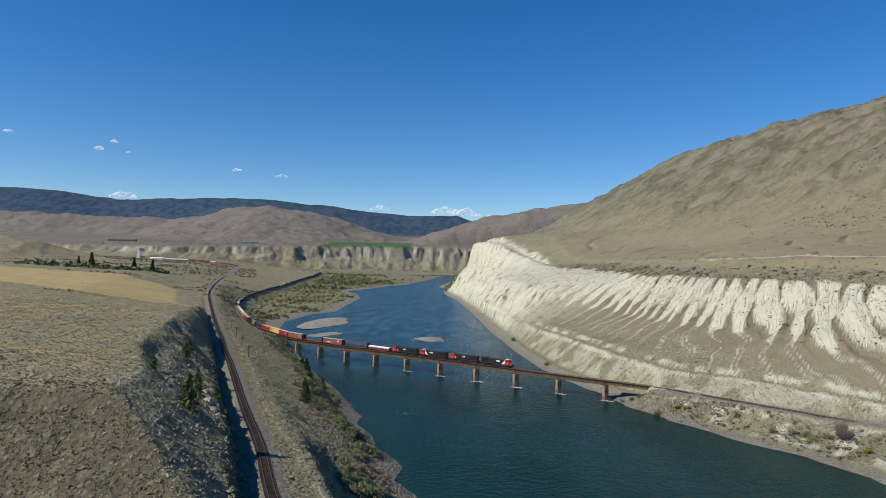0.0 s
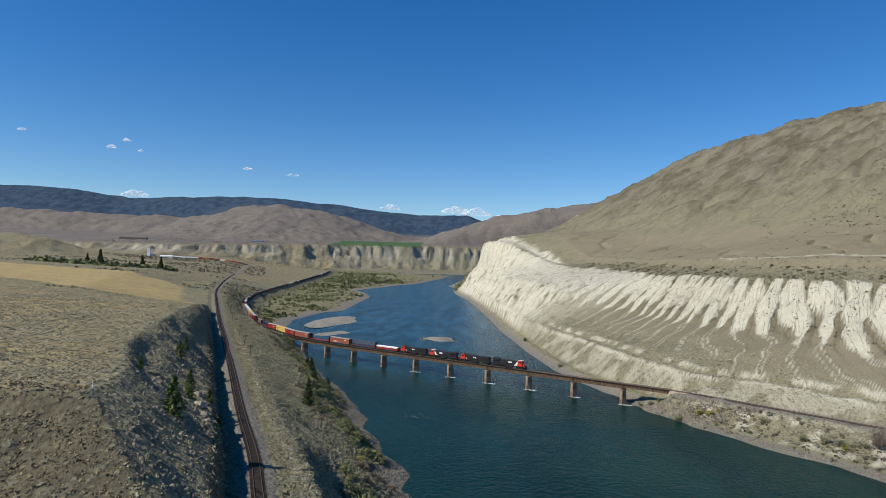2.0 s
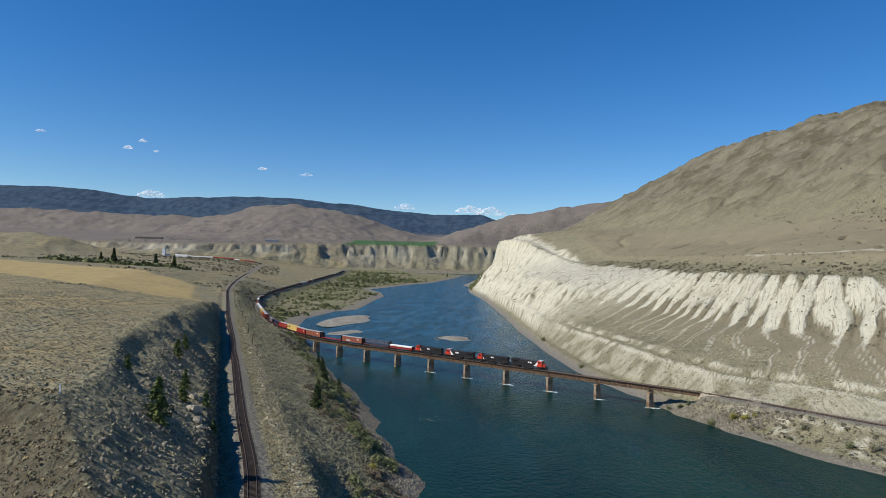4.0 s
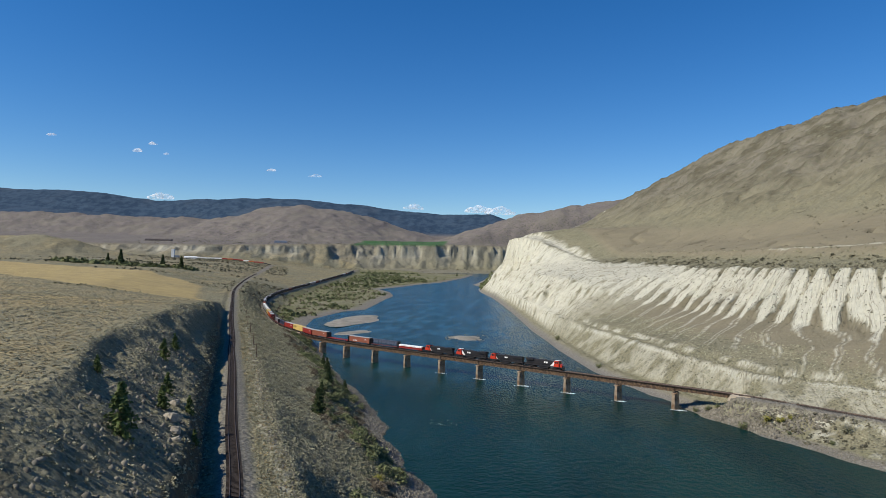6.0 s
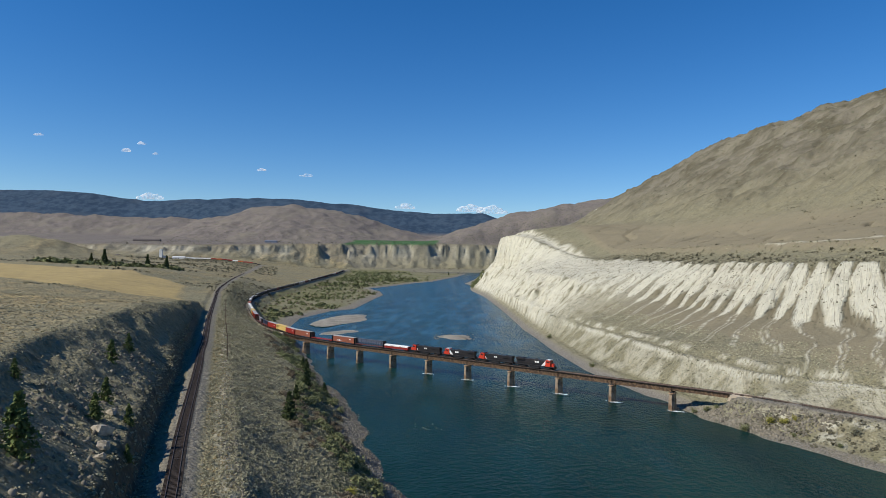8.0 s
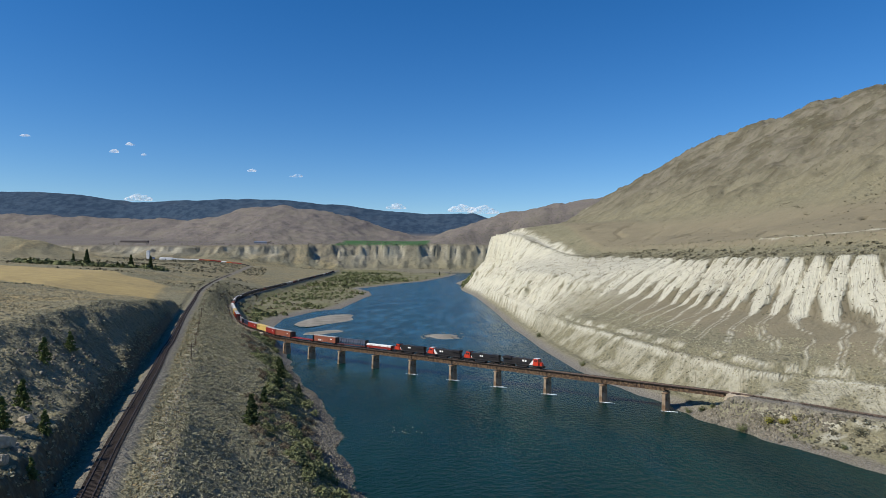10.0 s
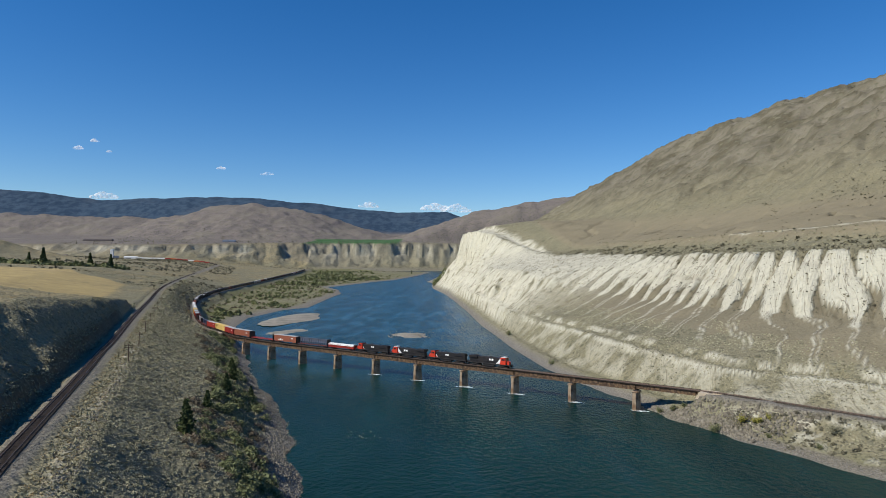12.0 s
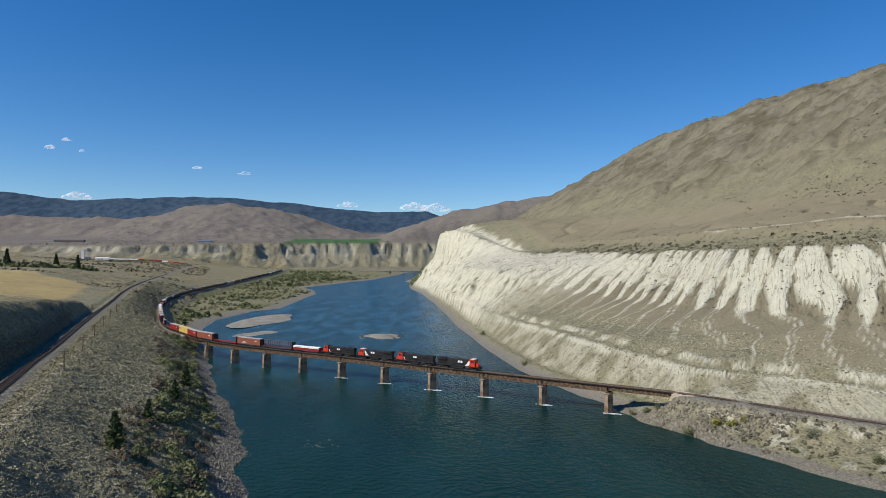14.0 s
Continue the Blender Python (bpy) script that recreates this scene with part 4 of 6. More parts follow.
BOX_DARK = paint("sooty_car_paint", (0.035, 0.032, 0.032), 0.6, (0.09, 0.06, 0.045), 0.4)
BOX_MAROON = paint("maroon_car_paint", (0.11, 0.028, 0.025), 0.65, (0.07, 0.04, 0.03), 0.4)
ORANGE = paint("orange_car_paint", (0.50, 0.13, 0.03), 0.6, (0.25, 0.09, 0.04), 0.4)
IRON = material("bogie_iron", (0.03, 0.026, 0.024), 0.75, spread=0.3, bump=0.01)


def bogie(parent, x, axles, spread):
    """A bogie: side frames, bolster and wheels."""
    bm = bmesh.new()
    half = spread * (axles - 1) / 2
    for side in (-1, 1):
        y = side * 1.0
        prism(bm, [(x - half - 0.45, 0.40), (x - half - 0.35, 0.62), (x - 0.4, 0.80), (x + 0.4, 0.80), (x + half + 0.35, 0.62), (x + half + 0.45, 0.40), (x + 0.5, 0.30), (x - 0.5, 0.30)], y - 0.09, y + 0.09)
    box(bm, x - 0.25, x + 0.25, -1.0, 1.0, 0.45, 0.85)
    ob = part("bogie", bm, IRON, parent)
    for i in range(axles):
        bm = bmesh.new()
        wx = x - half + spread * i
        for side in (-1, 1):
            rod(bm, (wx, side * 0.68, 0.47), (wx, side * 0.82, 0.47), 0.47, 0.45, 10)
        rod(bm, (wx, -0.7, 0.47), (wx, 0.7, 0.47), 0.08, sides=5)
        part("wheelset", bm, IRON, ob)


def coupler(parent, x, d):
    bm = bmesh.new()
    box(bm, min(x, x + d * 0.75), max(x, x + d * 0.75), -0.11, 0.11, 0.78, 1.0, 0.02)
    box(bm, min(x + d * 0.5, x + d * 0.82), max(x + d * 0.5, x + d * 0.82), -0.19, 0.19, 0.74, 1.04, 0.04)
    part("coupler", bm, IRON, parent)


def emblem(parent, x, z, y, size, flip, colour):
    """A mark drawn as two plain blocks."""
    bm = bmesh.new()
    for x0, x1, z0, z1 in ((-1.0, -0.15, -0.36, 0.36), (0.12, 0.96, -0.36, 0.36)):
        box(bm, x + flip * x0 * size, x + flip * x1 * size, min(y, y + 0.012 * (1 if y > 0 else -1)), max(y, y + 0.012 * (1 if y > 0 else -1)), z + z0 * size, z + z1 * size)
    bmesh.ops.recalc_face_normals(bm, faces=bm.faces)
    part("emblem", bm, colour, parent, "plain white emblem")


def slab(bm, quad, y0, y1):
    prism(bm, quad, y0, y1)


def locomotive(new_style, label):
    """A six-axle diesel; the cab end is at +x."""
    ob = empty("locomotive", pose(0, 0, 0), label, "locomotive", "locomotives of the freight train")
    bm = bmesh.new()
    box(bm, -10.6, 10.6, -1.5, 1.5, 1.15, 1.62, 0.05)
    box(bm, -10.9, -10.5, -1.45, 1.45, 0.55, 1.7, 0.03)
    box(bm, 10.5, 10.9, -1.45, 1.45, 0.55, 1.7, 0.03)
    part("underframe", bm, BLACK, ob)
    bm = bmesh.new()
    prism(bm, [(-2.6, 0.45), (-2.9, 1.15), (2.9, 1.15), (2.6, 0.45), (2.2, 0.3), (-2.2, 0.3)], -1.3, 1.3)
    part("fuel_tank", bm, BLACK, ob)
    hood_end = 6.2
    bm = bmesh.new()
    box(bm, -10.2, hood_end, -0.95, 0.95, 1.62, 4.25, 0.1)
    for i in range(14):
        x = -9.4 + i * 1.05
        for side in (-1, 1):
            box(bm, x, x + 0.95, side * 0.955 - 0.012, side * 0.955 + 0.012, 1.8, 3.1)
    part("hood", bm, BLACK, ob)
    bm = bmesh.new()
    if new_style:
        prism(bm, [(-10.3, 3.55), (-10.3, 4.55), (-6.2, 4.55), (-5.8, 4.25), (-5.8, 3.55)], -1.55, 1.55)
    else:
        prism(bm, [(-10.2, 3.2), (-10.2, 4.35), (-5.0, 4.35), (-4.8, 3.2)], -1.3, 1.3)
    radiator = part("radiator", bm, BLACK, ob)
    for i in range(3):
        bm = bmesh.new()
        rod(bm, (-9.4 + i * 1.4, 0, 4.5 if new_style else 4.33), (-9.4 + i * 1.4, 0, 4.66 if new_style else 4.5), 0.6, 0.58, 16)
        part("fan", bm, IRON, radiator)
    bm = bmesh.new()
    box(bm, -3.6, 3.4, -0.8, 0.8, 4.2, 4.42, 0.06)
    box(bm, 0.2, 1.2, -0.35, 0.35, 4.4, 4.75, 0.05)
    part("exhaust_housing", bm, BLACK, ob)
    bm = bmesh.new()
    for side in (-1, 1):
        slab(bm, [(3.6, 1.66), (5.3, 1.66), (7.1, 4.2), (5.9, 4.2)] if new_style else [(5.0, 1.66), (5.7, 1.66), (6.15, 2.9), (5.7, 2.9)], side * 0.985 - 0.008, side * 0.985 + 0.008)
    part("stripe", bm, WHITE, ob, "white slanting stripe")
    bm = bmesh.new()
    for side in (-1, 1):
        slab(bm, [(5.3, 1.66), (6.3, 1.66), (6.3, 3.1)], side * 0.99 - 0.008, side * 0.99 + 0.008)
    part("red_panel", bm, RED, ob)
    bm = bmesh.new()
    prism(bm, [(6.15, 1.62), (6.15, 4.4), (6.4, 4.62), (8.35, 4.62), (8.6, 4.35), (8.75, 3.1), (8.75, 1.62)], -1.52, 1.52)
    cab = part("cab", bm, RED, ob)
    bm = bmesh.new()
    box(bm, 6.3, 8.5, -1.45, 1.45, 4.6, 4.72, 0.05)
    part("cab_roof", bm, BLACK if not new_style else WHITE, cab)
    for side in (-1, 1):
        bm = bmesh.new()
        box(bm, 6.7, 7.4, side * 1.53 - 0.015, side * 1.53 + 0.015, 3.25, 4.1)
        box(bm, 7.6, 8.3, side * 1.53 - 0.015, side * 1.53 + 0.015, 3.25, 4.1)
        part("side_window", bm, GLASS, cab)
        bm = bmesh.new()
        box(bm, 8.64, 8.72, min(side * 0.25, side * 1.2), max(side * 0.25, side * 1.2), 3.3, 4.15)
        part("windscreen", bm, GLASS, cab)
    bm = bmesh.new()
    prism(bm, [(8.72, 1.62), (8.72, 3.15), (9.9, 2.95), (10.15, 2.6), (10.15, 1.62)], -0.85, 0.85)
    nose = part("nose", bm, RED, ob)
    for side in (-1, 1):
        bm = bmesh.new()
        rod(bm, (10.14, side * 0.3, 2.5), (10.2, side * 0.3, 2.5), 0.11, 0.11, 10)
        part("headlight", bm, WHITE, nose)
    for side in (-1, 1):
        bm = bmesh.new()
        xs = [-10.3 + i * 1.9 for i in range(9)] + [8.9, 10.4]
        for x in xs:
            rod(bm, (x, side * 1.45, 1.62), (x, side * 1.45, 2.65), 0.022, sides=5)
        rod(bm, (-10.3, side * 1.45, 2.65), (5.0, side * 1.45, 2.65), 0.022, sides=5)
        rod(bm, (8.9, side * 1.45, 2.65), (10.4, side * 1.45, 2.65), 0.022, sides=5)
        part("handrail", bm, BOX_DARK, ob)
        emblem(ob, 1.2 if new_style else -0.3, 3.2, side * 0.98, 1.15 if new_style else 0.95, -side, WHITE)
    for x in (-7.1, 7.1):
        bogie(ob, x, 3, 2.0)
    coupler(ob, 10.6, 1), coupler(ob, -10.6, -1)
    return ob


CAR_GROUP = "cars of the freight train"


def running_gear(ob, half):
    for x in (-half + 2.3, half - 2.3):
        bogie(ob, x, 2, 1.75)
    coupler(ob, half, 1), coupler(ob, -half, -1)


def boxcar(half, colour, label, tall=4.6, ends=None, marks=0):
    ob = empty("boxcar", pose(0, 0, 0), label, "freight car", CAR_GROUP)
    bm = bmesh.new()
    box(bm, -half, half, -1.48, 1.48, 1.05, tall - 0.15)
    n = int(half * 2 / 1.15)
    for i in range(n + 1):
        x = -half + 0.06 + (2 * half - 0.12) * i / n
        if abs(x) > 1.7:
            for side in (-1, 1):
                box(bm, x - 0.06, x + 0.06, min(side * 1.48, side * 1.54), max(side * 1.48, side * 1.54), 1.1, tall - 0.2)
    body = part("body", bm, colour, ob)
    bm = bmesh.new()
    prism(bm, [(-1.5, tall - 0.15), (-1.5, tall - 0.05), (0, tall + 0.08), (1.5, tall - 0.05), (1.5, tall - 0.15)], -half - 0.03, half + 0.03)
    roof = part("roof", bm, BOX_GREY if colour is not BOX_YELLOW else BOX_YELLOW, ob)
    roof.matrix_local = pose(0, 0, 0, 0, 0, 90)
    for side in (-1, 1):
        bm = bmesh.new()
        y = side * 1.57
        box(bm, -1.6, 1.6, y - 0.03, y + 0.03, 1.12, tall - 0.3)
        for x in (-1.1, 0, 1.1):
            box(bm, x - 0.05, x + 0.05, min(y, y + side * 0.06), max(y, y + side * 0.06), 1.2, tall - 0.4)
        part("door", bm, colour, ob)
        if marks:
            emblem(ob, -side * half * 0.62, 3.1, side * 1.55, 0.75, -side, WHITE)
        if marks > 1:
            bm = bmesh.new()
            for i in range(7):
                x0 = side * half * 0.35 + i * 0.8 - 2.4
                box(bm, x0, x0 + random.uniform(0.3, 0.6), min(side * 1.545, side * 1.56), max(side * 1.545, side * 1.56), random.uniform(1.3, 1.7), random.uniform(2.0, 2.7), m=None)
            part("scrawl", bm, WHITE, ob, "white painted scrawl in plain bars")
    for d in (-1, 1):
        bm = bmesh.new()
        x = d * (half + 0.03)
        box(bm, x - 0.03, x + 0.03, -1.5, 1.5, 1.0, tall - 0.05)
        for i in range(6):
            z = 1.4 + i * 0.5
            box(bm, min(x, x + d * 0.1), max(x, x + d * 0.1), -1.4, 1.4, z, z + 0.15)
        part("car_end", bm, ends or colour, ob)
    bm = bmesh.new()
    box(bm, -half, half, -0.3, 0.3, 0.8, 1.05)
    part("sill", bm, IRON, ob)
    running_gear(ob, half)
    return ob


def gondola(half, colour, load, label, side_top=2.6):
    ob = empty("gondola", pose(0, 0, 0), label, "freight car", CAR_GROUP)
    bm = bmesh.new()
    box(bm, -half, half, -1.45, 1.45, 0.95, 1.15)
    for side in (-1, 1):
        box(bm, -half, half, min(side * 1.38, side * 1.45), max(side * 1.38, side * 1.45), 1.15, side_top)
        for i in range(14):
            x = -half + 0.3 + (2 * half - 0.6) * i / 13
            box(bm, x - 0.06, x + 0.06, min(side * 1.45, side * 1.56), max(side * 1.45, side * 1.56), 1.0, side_top)
        box(bm, -half, half, min(side * 1.36, side * 1.58), max(side * 1.36, side * 1.58), side_top, side_top + 0.1)
    for d in (-1, 1):
        box(bm, min(d * half, d * (half - 0.08)), max(d * half, d * (half - 0.08)), -1.38, 1.38, 1.15, side_top + 0.1)
    part("body", bm, colour, ob)
    if load is not None:
        bm = bmesh.new()
        nx, ny = 26, 6
        hump = (-0.45, 0.05, 0.3, 0.36, 0.3, 0.05, -0.45)
        wide = (-1.60, -1.57, -0.9, 0, 0.9, 1.57, 1.60)
        grid = [[bm.verts.new((-half + 0.05 + (2 * half - 0.1) * i / nx, wide[j], side_top + 0.12 + hump[j] + 0.10 * noise.noise((i * 0.5, j * 0.6, half)))) for j in range(ny + 1)] for i in range(nx + 1)]
        for i in range(nx):
            for j in range(ny):
                bm.faces.new((grid[i][j], grid[i + 1][j], grid[i + 1][j + 1], grid[i][j + 1]))
        part("load_cover", bm, load, ob)
    running_gear(ob, half)
    return ob


def centerbeam(half, colour, label):
    """A flat car with bulkheads and a row of posts down the middle."""
    ob = empty("centerbeam_car", pose(0, 0, 0), label, "freight car", CAR_GROUP)
    bm = bmesh.new()
    box(bm, -half, half, -1.4, 1.4, 0.95, 1.25, 0.03)
    part("deck", bm, BOX_MAROON, ob)
    for d in (-1, 1):
        bm = bmesh.new()
        box(bm, min(d * half, d * (half - 0.35)), max(d * half, d * (half - 0.35)), -1.4, 1.4, 1.25, 4.5, 0.04)
        part("bulkhead", bm, BOX_DARK, ob)
    bm = bmesh.new()
    box(bm, -half + 0.35, half - 0.35, -0.2, 0.2, 4.2, 4.45)
    box(bm, -half + 0.35, half - 0.35, -0.03, 0.03, 2.3, 4.2)
    part("top_beam", bm, colour, ob)
    for i in range(16):
        x = -half + 1.0 + (2 * half - 2.0) * i / 15
        bm = bmesh.new()
        prism(bm, [(x - 0.16, 1.25), (x - 0.1, 4.2), (x + 0.1, 4.2), (x + 0.16, 1.25)], -0.28, 0.28)
        part("post", bm, colour, ob)
    running_gear(ob, half)
    return ob


def flatcar(half, label):
    ob = empty("flatcar", pose(0, 0, 0), label, "freight car", CAR_GROUP)
    bm = bmesh.new()
    box(bm, -half, half, -1.45, 1.45, 0.95, 1.3, 0.03)
    for i in range(12):
        x = -half + 0.8 + (2 * half - 1.6) * i / 11
        for side in (-1, 1):
            box(bm, x - 0.08, x + 0.08, min(side * 1.45, side * 1.55), max(side * 1.45, side * 1.55), 1.0, 1.55)
    part("deck", bm, BOX_RED, ob)
    for d in (-1, 1):
        bm = bmesh.new()
        box(bm, min(d * half, d * (half - 0.4)), max(d * half, d * (half - 0.4)), -1.45, 1.45, 1.3, 4.3, 0.04)
        part("bulkhead", bm, BOX_DARK, ob)
    running_gear(ob, half)
    return ob


def hopper(half, colour, label, top=None):
    """A covered hopper with sloping ends, ribs, a running board and hatches."""
    ob = empty("covered_hopper", pose(0, 0, 0), label, "freight car", CAR_GROUP)
    bm = bmesh.new()
    outline = [(-half, 2.6), (-half, 4.0), (-half + 0.3, 4.4), (half - 0.3, 4.4), (half, 4.0), (half, 2.6), (half - 1.9, 1.2), (-half + 1.9, 1.2)]
    prism(bm, outline, -1.5, 1.5)
    for i in range(10):
        x = -half + 2.0 + (2 * half - 4.0) * i / 9
        for side in (-1, 1):
            box(bm, x - 0.06, x + 0.06, min(side * 1.5, side * 1.58), max(side * 1.5, side * 1.58), 1.3, 4.1)
    part("body", bm, colour, ob)
    bm = bmesh.new()
    box(bm, -half + 0.2, half - 0.2, -0.75, 0.75, 4.4, 4.55, 0.03)
    for i in range(8):
        x = -half + 1.5 + (2 * half - 3.0) * i / 7
        box(bm, x - 0.5, x + 0.5, -0.4, 0.4, 4.55, 4.68, 0.04)
    part("hatch_row", bm, top or colour, ob)
    bm = bmesh.new()
    for x in (-3.0, 0.0, 3.0):
        prism(bm, [(x - 1.2, 1.2), (x + 1.2, 1.2), (x + 0.4, 0.45), (x - 0.4, 0.45)], -0.9, 0.9)
    part("chute", bm, colour, ob)
    bm = bmesh.new()
    box(bm, -half, half, -0.35, 0.35, 0.85, 1.1)
    part("sill", bm, IRON, ob)
    running_gear(ob, half)
    return ob


def tank_car(half, colour, label):
    ob = empty("tank_car", pose(0, 0, 0), label, "freight car", CAR_GROUP)
    bm = bmesh.new()
    rings = []
    for x, r in ((-half + 0.5, 0.5), (-half + 0.6, 1.0), (-half + 0.95, 1.38), (-half + 1.4, 1.48), (half - 1.4, 1.48), (half - 0.95, 1.38), (half - 0.6, 1.0), (half - 0.5, 0.5)):
        rings.append([bm.verts.new((x, r * math.cos(a * math.pi / 10), 2.75 + r * math.sin(a * math.pi / 10))) for a in range(20)])
    for lo, hi in zip(rings, rings[1:]):
        for i in range(20):
            bm.faces.new((lo[i], lo[(i + 1) % 20], hi[(i + 1) % 20], hi[i]))
    bm.faces.new(rings[0]), bm.faces.new(rings[-1])
    bmesh.ops.recalc_face_normals(bm, faces=bm.faces)
    part("tank", bm, colour, ob, smooth=True)
    bm = bmesh.new()
    rod(bm, (0, 0, 4.1), (0, 0, 4.65), 0.5, 0.5, 14)
    box(bm, -1.3, 1.3, -0.9, 0.9, 4.2, 4.26)
    part("dome", bm, colour, ob)
    bm = bmesh.new()
    box(bm, -half, half, -0.5, 0.5, 0.9, 1.3)
    part("sill", bm, IRON, ob)
    running_gear(ob, half)
    return ob


def set_on_main(ob, s, half, flip=False):
    """Stands a car on the rails, s metres beyond the abutment, by its two bogies."""
    a, b = on_main(s - half + 2.3), on_main(s + half - 2.3)
    m = frame_between(b, a, DECK + 0.20 + float(valley((a.y + b.y) / 2)))
    ob.matrix_world = m @ pose(0, 0, 0, 0, 0, 180 if flip else 0)
    return ob


LOCO = "black and red diesel locomotive with a white stripe, on the bridge"
cursor = 81.0
for i, style in enumerate((True, False, True, False)):
    engine = locomotive(style, LOCO if style else "older black and red diesel locomotive hauling freight")
    set_on_main(engine, cursor + 11.2, 11.2, flip=i > 0)
    cursor += 22.9
lead = [(9.0, lambda: gondola(9.0, BOX_RED, WHITE, "red gondola car under a white load cover")),
        (11.2, lambda: centerbeam(11.2, BOX_BLUE, "empty centerbeam lumber car with slate blue posts")),
        (9.4, lambda: boxcar(9.4, BOX_BROWN, "faded brown boxcar with white scrawl and dark ends", 4.5, BOX_DARK, 2)),
        (11.0, lambda: flatcar(11.0, "empty dark red flat car with end bulkheads")),
        (9.4, lambda: boxcar(9.4, BOX_BROWN, "faded brown boxcar with a white emblem", 4.6, BOX_DARK, 1)),
        (9.2, lambda: boxcar(9.2, BOX_RED, "dark red boxcar with small white marks", 4.5, None, 1)),
        (10.8, lambda: boxcar(10.8, BOX_YELLOW, "cream yellow ribbed boxcar", 4.5)),
        (9.2, lambda: boxcar(9.2, BOX_RED, "dark red boxcar with small white marks", 4.5, None, 1)),
        (11.2, lambda: centerbeam(11.2, BOX_BLUE, "empty centerbeam lumber car with slate blue posts")),
        (11.2, lambda: centerbeam(11.2, BOX_GREY, "empty centerbeam lumber car with pale grey posts")),
        (9.0, lambda: gondola(9.0, BOX_MAROON, None, "empty maroon gondola car with high ribbed sides", 3.9)),
        (9.0, lambda: boxcar(9.0, BOX_RED, "dark red boxcar on the curve", 4.4)),
        (9.2, lambda: boxcar(9.2, ORANGE, "orange-brown boxcar on the curve", 4.4)),
        (10.4, lambda: boxcar(10.4, BOX_YELLOW, "yellow boxcar on the curve", 4.5))]
for half, make in lead:
    set_on_main(make(), cursor + half + 0.55, half)
    cursor += 2 * half + 1.1
patterns = [(8.2, hopper(8.2, BOX_GREY, "pale grey covered hopper car in the train", WHITE)), (8.6, hopper(8.6, BOX_DARK, "sooty covered hopper car with a pale top", BOX_GREY)),
            (8.4, tank_car(8.4, BOX_DARK, "black tank car in the long train")), (8.8, gondola(8.8, BOX_DARK, BOX_GREY, "dark gondola car with a grey load", 3.2)),
            (8.8, gondola(8.8, BOX_MAROON, BOX_BROWN, "maroon gondola car with a brown load", 3.2))]
order = [0, 0, 0, 0, 4, 4, 1, 0, 1, 1, 1, 3, 1, 1, 2, 2, 1, 1, 1, 2, 1, 4, 1, 1, 2, 2, 2, 1, 1, 3, 1, 1]
used = set()
for i in range(88):
    k = order[i % len(order)]
    half, model = patterns[k]
    ob = model if k not in used else copy_thing(model, pose(0, 0, 0))
    used.add(k)
    set_on_main(ob, cursor + half + 0.5, half)
    cursor += 2 * half + 1.0

# ---- plants and stones ----
def foliage(name, dark, light, rough=0.85):
    """Leaves whose tone differs from leaf to leaf."""
    m = bpy.data.materials.new(name)
    m.use_nodes = True
    n, l = m.node_tree.nodes, m.node_tree.links
    b = n["Principled BSDF"]
    b.inputs["Roughness"].default_value, b.inputs["Specular IOR Level"].default_value = rough, 0.15
    geo, info = n.new("ShaderNodeNewGeometry"), n.new("ShaderNodeObjectInfo")
    noise_ = n.new("ShaderNodeTexNoise")
    noise_.inputs["Scale"].default_value = 0.35
    l.new(geo.outputs["Position"], noise_.inputs["Vector"])
    add = n.new("ShaderNodeMath")
    add.operation = "MULTIPLY_ADD"
    add.inputs[1].default_value = 0.6
    l.new(geo.outputs["Random Per Island"], add.inputs[0]), l.new(noise_.outputs["Fac"], add.inputs[2])
    r = n.new("ShaderNodeMapRange")
    r.inputs["From Min"].default_value, r.inputs["From Max"].default_value = 0.3, 1.2
    l.new(add.outputs[0], r.inputs["Value"])
    x = n.new("ShaderNodeMix")
    x.data_type = "RGBA"
    x.inputs["A"].default_value, x.inputs["B"].default_value = (*dark, 1), (*light, 1)
    l.new(r.outputs[0], x.inputs["Factor"]), l.new(x.outputs["Result"], b.inputs["Base Color"])
    return m


SAGE_LEAF = foliage("sagebrush_leaf", (0.195, 0.184, 0.114), (0.36, 0.338, 0.222))
BROWN_BRUSH = foliage("brown_dry_brush", (0.125, 0.105, 0.066), (0.25, 0.213, 0.135))
TUFT_LEAF = foliage("dry_grass_tuft", (0.20, 0.16, 0.09), (0.38, 0.30, 0.16))
SHRUB_LEAF = foliage("dark_shrub_leaf", (0.075, 0.072, 0.048), (0.17, 0.155, 0.105))
WILLOW_LEAF = foliage("willow_leaf", (0.085, 0.102, 0.046), (0.215, 0.228, 0.108))
RUSSET_LEAF = foliage("russet_shrub_leaf", (0.10, 0.08, 0.055), (0.20, 0.165, 0.11))
YELLOW_LEAF = foliage("yellow_green_leaf", (0.16, 0.16, 0.035), (0.34, 0.31, 0.07))
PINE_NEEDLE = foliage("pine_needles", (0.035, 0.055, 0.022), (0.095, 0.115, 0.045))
# lighter young-pine green, with sun on the tops put into the colour
SUNLIT_PINE = foliage("sunlit_pine_needles", (0.06, 0.09, 0.03), (0.16, 0.19, 0.065))
TWIG = foliage("bare_twigs", (0.11, 0.085, 0.07), (0.22, 0.18, 0.15))
BARK = material("tree_bark", (0.13, 0.09, 0.06), 0.9, spread=0.3, grain=6.0, bump=0.03)
BOULDER = foliage("river_boulder", (0.085, 0.077, 0.06), (0.26, 0.236, 0.182), 0.9)
rng = np.random.default_rng(7)


def heights(x, y):
    return ground(x, y)


